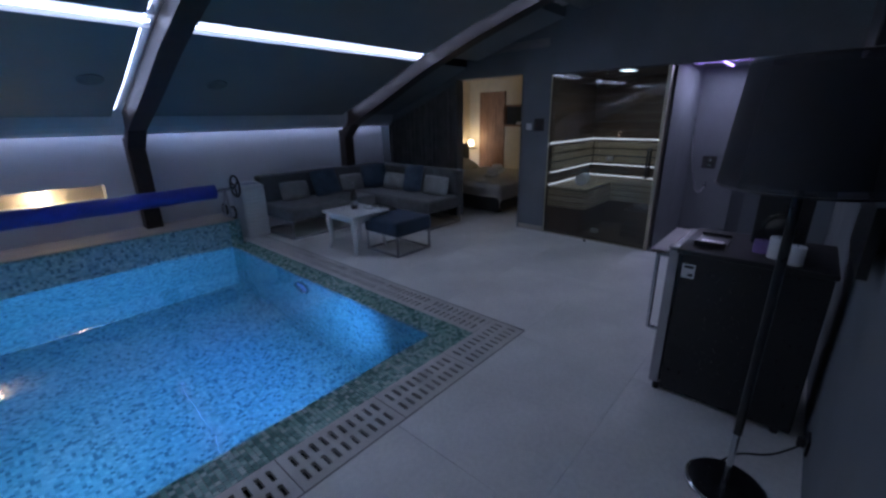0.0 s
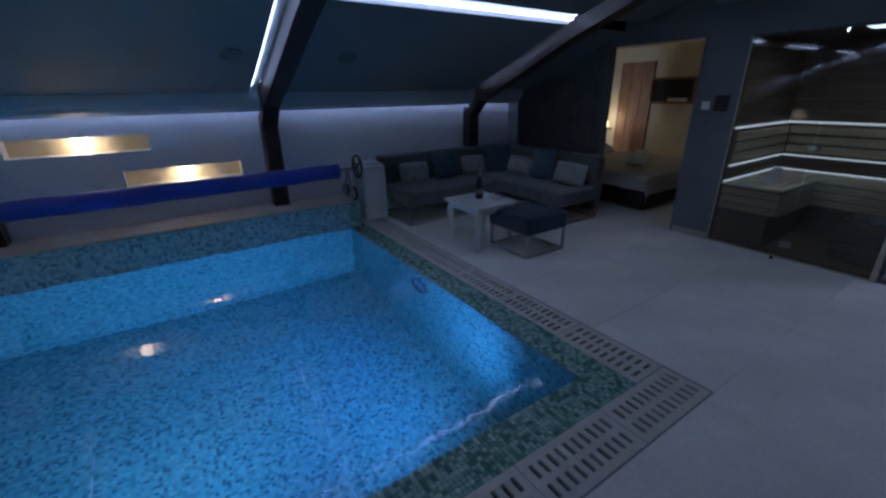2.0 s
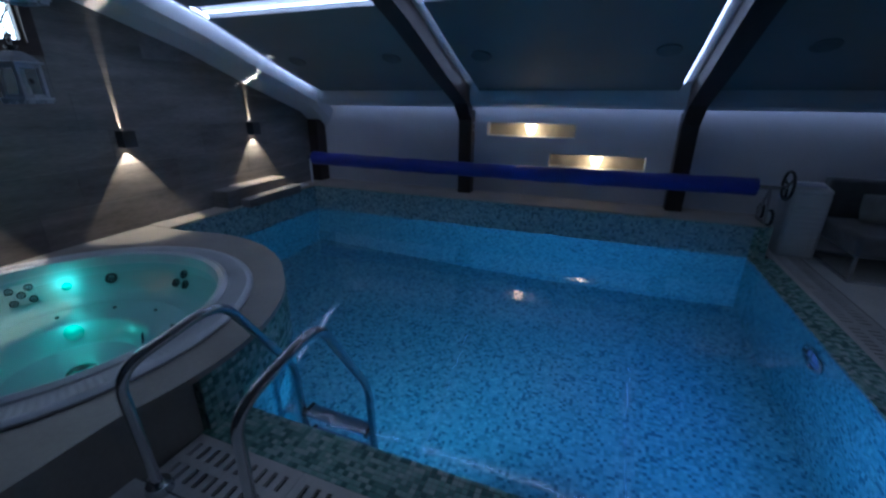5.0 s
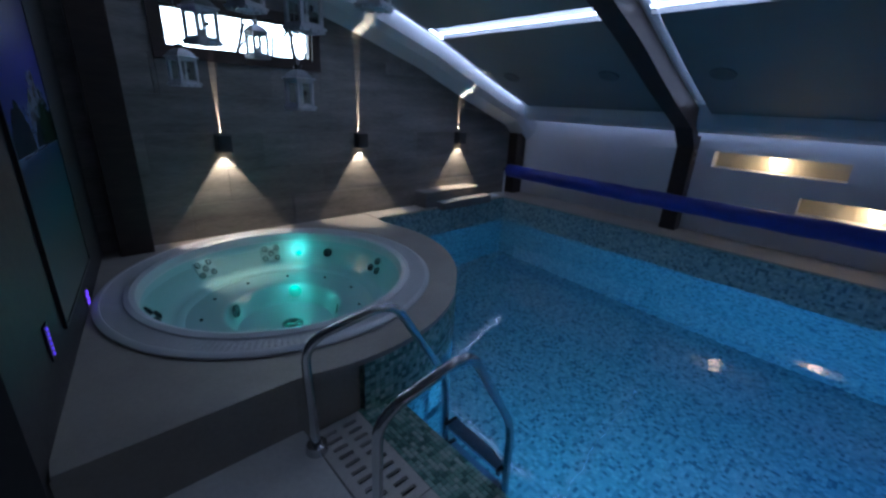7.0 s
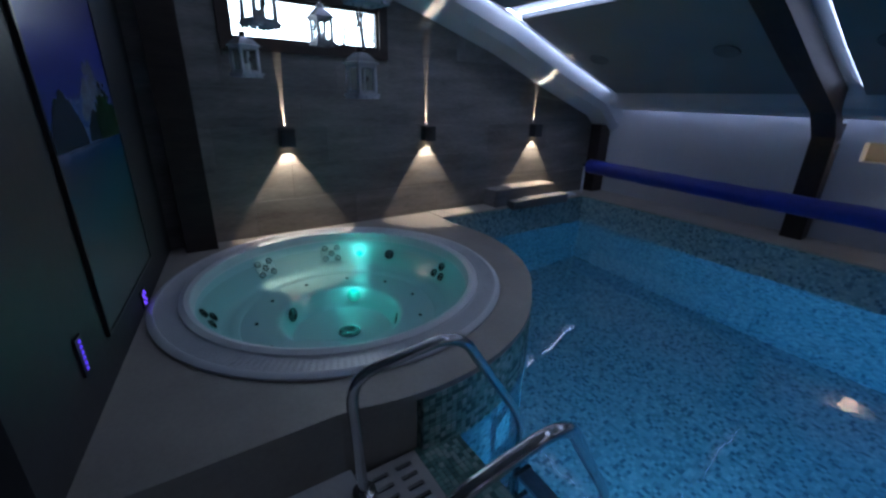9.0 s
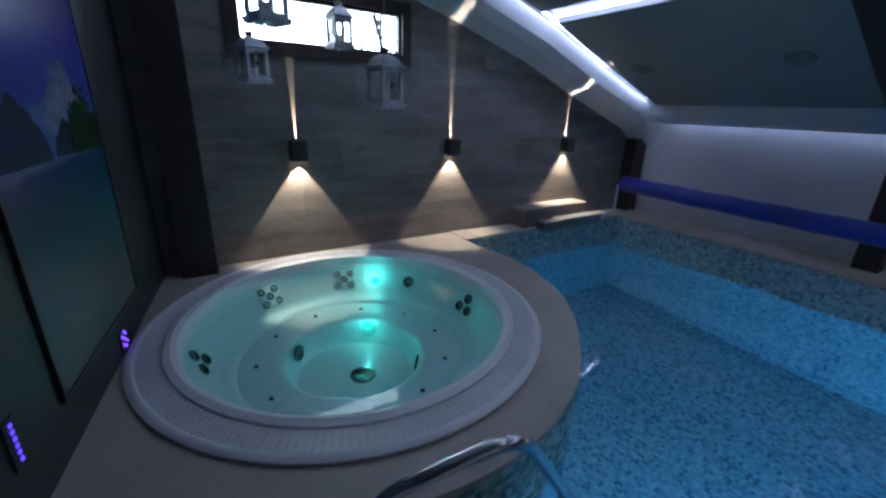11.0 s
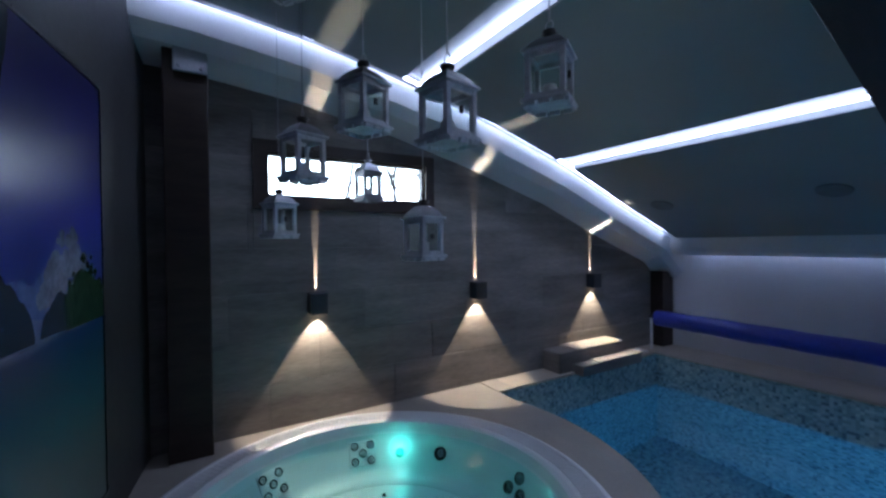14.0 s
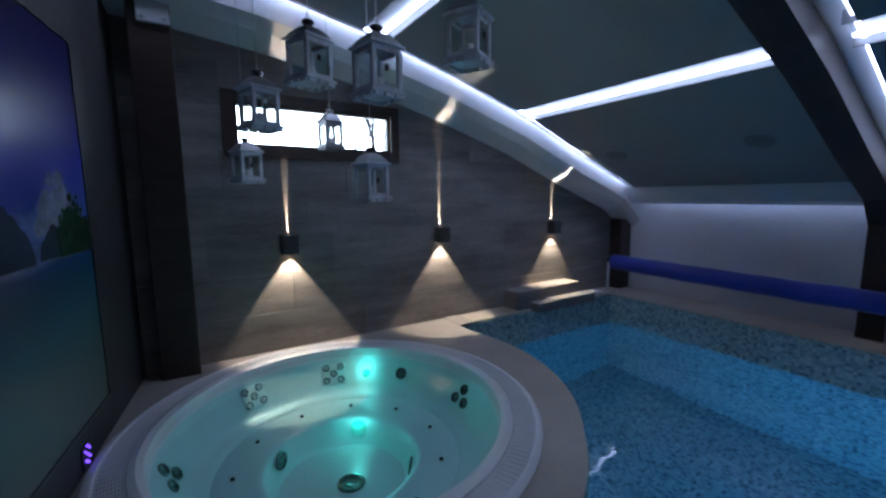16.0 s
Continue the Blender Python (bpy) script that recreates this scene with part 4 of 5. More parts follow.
M_PALM = surface("print_green_island", (0.018, 0.05, 0.024), 0.15, var=0.4, scale=22, fine=70, bump=0)
M_CLOUD = surface("print_cloud", (0.19, 0.215, 0.30), 0.15, var=0.2, scale=14, fine=50, bump=0)
M_HAZE = surface("print_haze", (0.12, 0.17, 0.36), 0.15, var=0.15, scale=9, fine=40, bump=0)
M_LEAFPRINT = surface("print_shaded_leaf", (0.012, 0.022, 0.03), 0.15, var=0.3, scale=12, fine=50, bump=0)
pic = thing("seascape_panel", on_wall(-2.02, 0.53, 0), "glossy printed panel of a tropical beach at night", "picture")
part("print", wall_panel([(-1.51, 0.53), (-2.43, 0.53), (-2.43, 2.19), (-1.51, 2.19)], 0.003, 0.012), M_SEA, pic)
for w in ([(-1.50, 0.515), (-2.44, 0.515), (-2.44, 0.53), (-1.50, 0.53)], [(-1.50, 2.19), (-2.44, 2.19), (-2.44, 2.202), (-1.50, 2.202)], [(-1.495, 0.515), (-1.51, 0.515), (-1.51, 2.202), (-1.495, 2.202)], [(-2.43, 0.515), (-2.442, 0.515), (-2.442, 2.202), (-2.43, 2.202)]):
    part("edge", wall_panel(w, 0.002, 0.016), M_BLACK, pic)

def ridge(x0, x1, z0, h, seed, rough=0.18, n_=60):
    """A hill's outline: a broad hump with finer and finer bumps."""
    r_ = random.Random(seed)
    waves = [(f, rough * h / f ** 0.8, r_.uniform(0, 6.3)) for f in (2, 3, 5, 9, 15, 24)]
    top = []
    for i in range(n_ + 1):
        u = i / n_
        hump = math.sin(math.pi * min(max(u, 0.004), 0.996)) ** 0.55
        top.append((x0 + (x1 - x0) * u, z0 + hump * (h + sum(k * math.sin(math.pi * f * u + p_) for f, k, p_ in waves))))
    return [(x0, z0)] + top + [(x1, z0)]


def puffs(x0, x1, z0, z1, count, r0, r1, off, seed, lean=0.0):
    """Many small round dabs, each a hair above the last, for clouds and foliage."""
    r_ = random.Random(seed)
    bm = bmesh.new()
    for i in range(count):
        u, v = r_.random(), r_.random() ** 1.5
        arch = math.sin(math.pi * (0.08 + 0.84 * u)) ** 0.7
        cx, cz, rr = x0 + (x1 - x0) * (u + lean * v), z0 + (z1 - z0) * v * arch, r_.uniform(r0, r1) * (1.15 - 0.5 * v)
        ring = [bm.verts.new(on_wall(cx + rr * math.cos(t) * r_.uniform(0.8, 1.15), cz + rr * math.sin(t) * r_.uniform(0.7, 1.0), off + 0.00001 * i)) for t in (2 * math.pi * k / 9 for k in range(9))]
        bm.faces.new(ring)
    bmesh.ops.recalc_face_normals(bm, faces=bm.faces)
    return bm


part("print_cloud", puffs(-1.62, -2.36, 1.36, 1.46, 60, 0.02, 0.06, 0.0121, 3), M_HAZE, pic)
part("print_cloud", puffs(-1.93, -2.20, 1.38, 1.62, 70, 0.018, 0.045, 0.0129, 8, 0.25), M_CLOUD, pic)
part("print_island", wall_panel(ridge(-1.50, -1.90, 1.262, 0.20, 5), 0.0138, 0.0140), M_ISLE, pic)
part("print_island", wall_panel(ridge(-1.93, -2.17, 1.268, 0.125, 9, 0.12), 0.0138, 0.0141), M_ISLE, pic)
part("print_island", wall_panel(ridge(-2.09, -2.428, 1.262, 0.20, 14, 0.10), 0.0142, 0.0143), M_PALM, pic)
part("print_tree", puffs(-2.10, -2.415, 1.29, 1.53, 150, 0.010, 0.026, 0.0144, 21), M_PALM, pic)
part("print_beach_line", wall_panel([(-1.62, 1.248), (-2.43, 1.262), (-2.43, 1.268), (-1.62, 1.256)], 0.0131, 0.0133), M_CLOUD, pic)
part("print_palm_leaf", wall_panel(ridge(-1.53, -1.80, 2.188, -0.34, 31, 0.16), 0.0131, 0.0134), M_LEAFPRINT, pic)
kp = thing("tub_keypad", on_wall(-2.12, 0.39, 0), "tub control panel with glowing violet buttons", "control panel")
part("plate", wall_panel([(-2.07, 0.35), (-2.17, 0.35), (-2.17, 0.445), (-2.07, 0.445)], 0.003, 0.009), M_BLACK, kp)
for dx, dz in ((0, 0), (0.022, 0.02), (-0.022, 0.02), (0.022, -0.02), (-0.022, -0.02), (0, 0.038), (0, -0.036)):
    part("button", wall_panel([(-2.12 + dx + 0.0065 * math.cos(a), 0.398 + dz + 0.0065 * math.sin(a)) for a in (k * math.pi / 4 for k in range(8))], 0.009, 0.012), M_KEY, kp)
kp = thing("tub_keypad", on_wall(-1.23, 0.57, 0), "slim control strip with a row of violet lights", "control panel")
part("plate", wall_panel([(-1.20, 0.52), (-1.26, 0.52), (-1.26, 0.67), (-1.20, 0.67)], 0.003, 0.009), M_BLACK, kp)
for k in range(6):
    part("button", wall_panel([(-1.225, 0.535 + 0.022 * k), (-1.237, 0.535 + 0.022 * k), (-1.237, 0.547 + 0.022 * k), (-1.225, 0.547 + 0.022 * k)], 0.009, 0.012), M_KEYDIM, kp)
part("tile_line", wall_panel([(-2.475, 0.49), (-2.478, 0.49), (-2.478, 1.32), (-2.475, 1.32)], 0.001, 0.003), M_JOINT, pic)


# ---- hanging lanterns ----
def make_lantern(at, top, w=0.155, h=0.19, dark=False, turn=0.0):
    """A small wooden lantern on a thin chain; at: the middle of its body."""
    x, y, z = at
    body = M_ZINC if dark else M_LANTERN
    t = thing("hanging_lantern", (x, y, z - h / 2), "small dark metal lantern hanging on a chain" if dark else "small worn white wooden lantern hanging on a chain", "lantern", "hanging lanterns")
    R = Matrix.Translation((x, y, z)) @ Matrix.Rotation(radians(turn), 4, "Z")
    a, b, q = w / 2, h / 2, 0.009
    bm = bmesh.new()
    add_box(bm, -a - 0.012, a + 0.012, -a - 0.012, a + 0.012, -b - 0.014, -b, 0.004, R)
    foot = part("base", bm, body, t)
    for sx in (-1, 1):
        for k in (-1, 0, 1):
            part("scallop", box(sx * (a + 0.004) - 0.006, sx * (a + 0.004) + 0.006, k * a * 0.7 - 0.018, k * a * 0.7 + 0.018, -b - 0.026, -b - 0.0141, 0, R), body, foot)
            part("scallop", box(k * a * 0.7 - 0.018, k * a * 0.7 + 0.018, sx * (a + 0.004) - 0.006, sx * (a + 0.004) + 0.006, -b - 0.026, -b - 0.0143, 0, R), body, foot)
    for sx in (-1, 1):
        for sy in (-1, 1):
            part("post", box(sx * (a - q) - q, sx * (a - q) + q, sy * (a - q) - q, sy * (a - q) + q, -b, b, 0.002, R), body, t)
    for sy in (-1, 1):
        for z0, z1 in ((-b, -b + 0.016), (b - 0.018, b)):
            part("rail", box(-a + 2 * q, a - 2 * q, sy * (a - q) - 0.006, sy * (a - q) + 0.006, z0, z1, 0, R), body, t)
            part("rail", box(sy * (a - q) - 0.006, sy * (a - q) + 0.006, -a + 2 * q, a - 2 * q, z0, z1, 0, R), body, t)
    bm = bmesh.new()
    add_box(bm, -a - 0.010, a + 0.010, -a - 0.010, a + 0.010, b, b + 0.010, 0.003, R)
    part("top_plate", bm, body, t)
    prof = [(a + 0.002, b + 0.010), (a * 0.82, b + 0.032), (a * 0.52, b + 0.052), (a * 0.34, b + 0.058)]
    bm = bmesh.new()
    rows = [[bm.verts.new(R @ Vector((sx * r, sy * r, zz))) for sx, sy in ((-1, -1), (1, -1), (1, 1), (-1, 1))] for r, zz in prof]
    for A, B in zip(rows, rows[1:]):
        for k in range(4):
            bm.faces.new((A[k], A[(k + 1) % 4], B[(k + 1) % 4], B[k]))
    bm.faces.new(rows[0][::-1])
    bm.faces.new(rows[-1])
    bmesh.ops.recalc_face_normals(bm, faces=bm.faces)
    part("roof", bm, M_ZINC, t, "grey metal roof")
    part("chimney", lathe([(0.0, b + 0.058), (0.019, b + 0.058), (0.019, b + 0.072), (0.026, b + 0.074), (0.024, b + 0.084), (0, b + 0.088)], 16, (x, y, z)), M_BLACK if not dark else M_ZINC, t)
    part("ring", tube([(x + 0.017 * math.cos(k), y, z + b + 0.103 + 0.017 * math.sin(k)) for k in (2 * math.pi * i / 16 for i in range(16))], 0.0022, 6, True), M_BRUSHED, t)
    z0 = z + b + 0.12
    part("chain", tube([(x, y, z0 + (top - z0) * i / 30 ) for i in range(31)], 0.0022, 5), M_BRUSHED, t)
    links = bmesh.new()
    for i in range(6):
        add_box(links, x - 0.004, x + 0.004, y - 0.0015, y + 0.0015, z0 + i * 0.018, z0 + i * 0.018 + 0.014)
    part("links", links, M_BRUSHED, t)
    for sx in (-1, 1):
        part("pane", box(sx * (a - q) - 0.001, sx * (a - q) + 0.001, -a + 2 * q, a - 2 * q, -b + 0.016, b - 0.018, 0, R), M_GLASS, t)
        part("pane", box(-a + 2 * q, a - 2 * q, sx * (a - q) - 0.001, sx * (a - q) + 0.001, -b + 0.016, b - 0.018, 0, R), M_GLASS, t)
    part("candle", lathe([(0, 0.055), (0.022, 0.055), (0.024, 0.05), (0.024, 0.0), (0, 0.0)], 18, (x, y, z - b)), M_WHITELACQ, t, "short white candle")
    part("latch", box(a - 0.004, a + 0.006, -0.012, 0.002, -0.012, 0.012, 0.002, R), M_BLACK, t)
    return t


for at, turn, dark, w in (((-2.0, 2.087, 1.905), 20, False, 0.15), ((-1.75, 2.26, 2.072), 24, False, 0.155), ((-1.40, 2.418, 1.964), 12, False, 0.155), ((-1.28, 2.757, 2.106), 30, False, 0.155), ((-2.68, 2.622, 1.912), 10, True, 0.14),
                          ((-1.85, 2.565, 1.575), 14, False, 0.142), ((-2.62, 2.09, 1.685), 22, False, 0.148), ((-1.60, 1.949, 2.44), 35, False, 0.155), ((-1.45, 2.396, 2.53), 15, False, 0.155)):
    make_lantern(at, roof(at[1]) + 0.0, 0.87 * w, 0.155 if not dark else 0.15, dark, turn)

# ---- round ceiling loudspeakers ----
for x in (-2.44, -1.26, -0.31, 1.28, 2.3):
    y = 5.36
    sl = math.degrees(math.atan2(roof(5.2) - roof(5.4), 0.2))
    s = thing("ceiling_speaker", (x, y, roof(y)), "round grey flush ceiling loudspeaker", "loudspeaker", "ceiling loudspeakers")
    part("grille", lathe([(0, 0.004), (0.075, 0.005), (0.082, 0.008), (0.094, 0.008), (0.098, 0.0), (0.098, -0.01)], 36), surface("speaker_grille", (0.13, 0.15, 0.155), 0.6, fine=220, bump=0.4), s).matrix_world = Matrix.Translation((x, y, roof(y))) @ Matrix.Rotation(radians(180 - sl), 4, "X")

# ---- corner sofa ----
space(0.2, 0.17)
def metal_base(x0, x1, y0, y1, z1, owner, q=0.022):
    """A square-tube metal base: a frame under the seat, four legs, and floor runners."""
    for x in (x0, x1 - q):
        for y in (y0, y1 - q):
            part("leg", box(x, x + q, y, y + q, q, z1, 0.002), M_BRUSHED, owner)
        part("runner", box(x, x + q, y0, y1, 0.0, q, 0.002), M_BRUSHED, owner)
    for y in (y0, y1 - q):
        part("runner", box(x0 + q, x1 - q, y, y + q, 0.0, q, 0.002), M_BRUSHED, owner)


sf = thing("corner_sofa", (4.2, 5.6, 0.0), "dark grey upholstered corner sofa on a metal frame", "sofa")
metal_base(2.82, 4.2, 5.40, 6.22, 0.24, sf)
metal_base(4.26, 4.98, 4.32, 5.36, 0.24, sf)
part("seat", box(2.79, 4.22, 5.37, 6.14, 0.24, 0.42, 0.035), M_GREYTEX, sf)
part("seat", box(4.23, 5.0, 4.29, 6.14, 0.24, 0.42, 0.035), M_GREYTEX, sf)
part("backrest", box(2.79, 4.02, 6.12, 6.27, 0.24, 0.79, 0.03), M_GREYTEX, sf)
part("backrest", box(4.03, 5.0, 6.12, 6.27, 0.24, 0.79, 0.03), M_GREYTEX, sf)
part("backrest", box(4.87, 5.02, 5.23, 6.11, 0.24, 0.79, 0.03), M_GREYTEX, sf)
part("backrest", box(4.87, 5.02, 4.29, 5.22, 0.24, 0.79, 0.03), M_GREYTEX, sf)
for x, y, rz, w, h, dark in ((3.24, 6.0, 4, 0.46, 0.27, 0), (3.74, 5.97, -8, 0.42, 0.40, 1), (4.25, 6.0, 3, 0.44, 0.27, 0), (4.66, 5.93, -40, 0.42, 0.40, 1), (4.74, 5.53, -86, 0.44, 0.27, 0), (4.74, 5.08, -95, 0.42, 0.42, 1), (4.73, 4.60, -84, 0.46, 0.29, 0)):
    c = cushion(w, h, 0.13, Matrix.Translation((x, y, 0.42 + h / 2 - 0.01)) @ Matrix.Rotation(radians(rz), 4, "Z") @ Matrix.Rotation(radians(72), 4, "X") @ Matrix.Rotation(radians(6 if dark else -2), 4, "Z"))
    solid("cushion", c, M_NAVY if dark else M_PALETEX, "square dark blue-grey scatter cushion leaning on the sofa" if dark else "oblong pale grey scatter cushion on the sofa", "cushion", group="sofa cushions")

space(0.145, 0.22)
ot = thing("ottoman", (3.52, 4.0, 0.0), "square blue-grey upholstered ottoman on a steel frame", "ottoman")
metal_base(3.26, 3.80, 3.74, 4.30, 0.235, ot)
part("seat", box(3.245, 3.815, 3.725, 4.315, 0.235, 0.41, 0.03), M_OTTO, ot)

space(0.08, 0.06)
# ---- white coffee table with bottle and dish ----
tb = thing("coffee_table", (3.3, 4.55, 0.0), "white lacquered coffee table with curved legs", "coffee table")
part("tabletop", box(3.02, 3.58, 4.30, 4.90, 0.445, 0.475, 0.008), M_WHITELACQ, tb)
part("apron", boxes((3.07, 3.53, 4.35, 4.37, 0.38, 0.445), (3.07, 3.53, 4.83, 4.85, 0.38, 0.445), (3.07, 3.09, 4.37, 4.83, 0.38, 0.445), (3.51, 3.53, 4.37, 4.83, 0.38, 0.445)), M_WHITELACQ, tb)
for sx, x in ((-1, 3.085), (1, 3.515)):
    for sy, y in ((-1, 4.365), (1, 4.835)):
        bm = bmesh.new()
        prev = None
        for zz, o, w in ((0.445, 0, 0.026), (0.36, 0.012, 0.027), (0.26, 0.006, 0.02), (0.14, 0.0, 0.016), (0.05, 0.008, 0.015), (0.0, 0.02, 0.018)):
            r = [bm.verts.new((x + sx * o + a * w, y + sy * o + b * w, zz)) for a, b in ((-1, -1), (1, -1), (1, 1), (-1, 1))]
            if prev:
                for k in range(4):
                    bm.faces.new((prev[k], prev[(k + 1) % 4], r[(k + 1) % 4], r[k]))
            else:
                bm.faces.new(r)
            prev = r
        bm.faces.new(prev[::-1])
        bmesh.ops.recalc_face_normals(bm, faces=bm.faces)
        part("leg", bm, M_WHITELACQ, tb)
bt = thing("wine_bottle", (3.33, 4.66, 0.475), "dark sparkling-wine bottle with a foil neck", "bottle")
part("body", lathe([(0, 0), (0.038, 0.0), (0.042, 0.01), (0.042, 0.14), (0.034, 0.19), (0.017, 0.24), (0.015, 0.25)], 24, (3.33, 4.66, 0.475)), M_BLACK, bt)
part("foil", lathe([(0.0155, 0.235), (0.0165, 0.25), (0.0165, 0.30), (0.019, 0.302), (0.018, 0.32), (0, 0.322)], 20, (3.33, 4.66, 0.475)), M_BRUSHED, bt, "pale metal foil")
part("label_band", lathe([(0.0425, 0.05), (0.0428, 0.055), (0.0428, 0.10), (0.0425, 0.105)], 24, (3.33, 4.66, 0.475)), M_ZINC, bt)
solid("glass_dish", lathe([(0, 0.004), (0.05, 0.004), (0.085, 0.03), (0.09, 0.03), (0.055, 0.0), (0, 0.0)], 32, (3.45, 4.50, 0.476)), M_GLASS, "small clear glass dish on the coffee table", "dish")
solid("wine_glass", lathe([(0.03, 0.0), (0.03, 0.003), (0.004, 0.006), (0.004, 0.09), (0.025, 0.11), (0.032, 0.15), (0.028, 0.19)], 24, (3.20, 4.72, 0.476)), M_GLASS, "empty stemmed wine glass on the coffee table", "glass")

# ---- white dehumidifier ----
space(-0.02, 0.06)
dh = thing("dehumidifier", (2.87, 6.2, 0.0), "white floor-standing air dehumidifier with louvres", "dehumidifier")
part("body", box(2.68, 3.0, 6.05, 6.40, 0.0, 0.66, 0.03), M_WHITELACQ, dh)
part("top_panel", prism([(6.06, 0.66), (6.39, 0.66), (6.39, 0.72), (6.30, 0.73), (6.06, 0.69)], "x", 2.69, 2.99), M_WHITELACQ, dh)
part("screen", box(2.74, 2.94, 6.10, 6.28, 0.715, 0.724, 0.002), surface("grey_display", (0.35, 0.36, 0.45), 0.3), dh)
for k in range(9):
    part("louvre", box(2.72, 2.96, 6.036, 6.052, 0.12 + 0.05 * k, 0.145 + 0.05 * k, 0.004), M_WHITELACQ, dh)

# ---- curtain ----
space()
bm = bmesh.new()
prev = None
for i in range(141):
    y = 6.22 - (6.22 - 4.785) * i / 140
    xx = XS - 0.065 + 0.028 * math.sin(i * 0.55 + 0.7 * math.sin(i * 0.11)) + 0.008 * math.sin(i * 1.9)
    top = min(roof(y) - 0.14, 2.06)
    col = [bm.verts.new((xx + 0.01 * math.sin(i * 0.4 + k), y, 0.015 + (top - 0.015) * k / 6)) for k in range(7)]
    if prev:
        for k in range(6):
            bm.faces.new((prev[k], col[k], col[k + 1], prev[k + 1])).smooth = True
    prev = col
bmesh.ops.solidify(bm, geom=bm.faces[:], thickness=0.004)
solid("curtain", bm, M_CURTAIN, "floor-length dark grey pleated curtain", "curtain")

# ---- door lining, switches ----
space(0.28, 0.34)
SX = XS - 0.28
dl = tagged(new("door_1"), "open doorway to the bedroom with a grey lining", "doorway", kind="structure")
part("lining", boxes((SX - 0.006, SX + 0.15, 3.288, 3.306, 0, 2.056), (SX - 0.006, SX + 0.15, 4.419, 4.437, 0, 2.056), (SX - 0.006, SX + 0.15, 3.288, 4.437, 2.042, 2.06)), M_PLASTER, dl)
sw = thing("light_switch", (SX, 3.18, 1.39), "square white light switch", "switch")
part("plate", box(SX - 0.010, SX - 0.001, 3.14, 3.22, 1.35, 1.43, 0.003), M_WHITELACQ, sw)
part("rocker", box(SX - 0.014, SX - 0.010, 3.152, 3.208, 1.362, 1.418, 0.002), M_WHITELACQ, sw)
sw = thing("sauna_control", (SX, 3.03, 1.41), "black framed sauna control panel", "control panel")
part("frame", wall_cells("x", SX - 0.022, SX - 0.001, (2.965, 3.095), (1.335, 1.49), [(2.98, 3.08, 1.35, 1.475)]), M_BLACK, sw)
part("screen", box(SX - 0.016, SX - 0.002, 2.98, 3.08, 1.35, 1.475), M_BLACKMATT, sw)
part("indicator", box(SX - 0.018, SX - 0.016, 3.05, 3.056, 1.39, 1.396), glow("red_dot", (1, 0.3, 0.2), 2.0), sw)
set_piece("baseboard", boxes((SX - 0.012, SX - 0.001, 2.90, 3.275, 0.0, 0.07)), M_LEDGE, "low beige skirting under the switches", "skirting")

# ---- sauna ----
SB, SY0, SY1 = 6.55, 1.575, 2.875
shell = tagged(new("sauna_shell"), "grey walls of the sauna and shower bay", "wall", kind="structure")
for r in ((SB + 0.02, SB + 0.12, 0.4, 3.0, -0.1, 2.3), (SX + 0.14, SB + 0.02, SY1 + 0.02, 3.0, -0.1, 2.3), (SX + 0.14, SB + 0.02, 1.53, 1.555, -0.1, 2.3)):
    part("bay_wall", box(*r), M_PLASTER, shell)
part("bay_ceiling", box(SX + 0.141, SB + 0.12, 0.29, 3.0, 2.06, 2.2), M_PLASTER, shell)
sau = tagged(new("sauna_lining"), "sauna lined with dark and pale horizontal boards", "sauna", kind="structure")
part("sauna_floor", box(SX + 0.02, SB, SY0, SY1, 0.0, 0.03), M_SAUNADARK, sau)
part("sauna_ceiling", box(SX + 0.02, SB, SY0, SY1, 2.03, 2.058), M_SAUNADARK, sau)


def boards(x0, x1, y0, y1, z0, z1, h, mat, owner, name="board", gap=0.006):
    z = z0
    while z + h <= z1 + 1e-6:
        part(name, box(x0, x1, y0, y1, z + gap / 2, z + h - gap / 2, 0.002), mat, owner)
        z += h


boards(SB, SB + 0.018, SY0, SY1, 1.19, 2.03, 0.12, M_SAUNADARK, sau)
boards(SX + 0.03, SB, SY1, SY1 + 0.018, 1.19, 2.03, 0.12, M_SAUNADARK, sau)
boards(SX + 0.03, SB, SY0 - 0.018, SY0, 0.07, 2.03, 0.14, M_SAUNADARK, sau)
boards(SB, SB + 0.018, SY0, SY1, 0.03, 1.17, 0.114, M_SAUNADARK, sau)
boards(SX + 0.03, SB, SY1, SY1 + 0.018, 0.03, 1.17, 0.114, M_SAUNADARK, sau)
part("led_rail", boxes((SB - 0.012, SB, SY0, SY1, 1.17, 1.19), (SX + 0.03, SB, SY1 - 0.012, SY1, 1.17, 1.19)), M_LEDSAUNA, sau, "cool white light strip")
part("led_rail", boxes((SB - 0.034, SB - 0.022, SY0, SY1 - 0.04, 0.80, 0.815), (SX + 0.03, SB - 0.04, SY1 - 0.034, SY1 - 0.022, 0.80, 0.815)), M_LEDSAUNA, sau, "cool white light strip")
part("led_rail", boxes((SB - 0.012, SB, SY0, SY1, 0.635, 0.65), (SX + 0.03, SB, SY1 - 0.012, SY1, 0.635, 0.65)), M_LEDSAUNA, sau, "cool white light strip")
for k in range(3):
    z = 0.845 + 0.105 * k
    part("backrest_slat", box(SB - 0.04, SB - 0.015, SY0 + 0.02, SY1 - 0.05, z, z + 0.082, 0.004), M_SAUNA, sau)
    part("backrest_slat", box(SX + 0.06, SB - 0.045, SY1 - 0.04, SY1 - 0.015, z, z + 0.082, 0.004), M_SAUNA, sau)
be = thing("sauna_bench", (5.9, 2.5, 0.03), "pale wooden L-shaped sauna bench with slatted front", "bench")
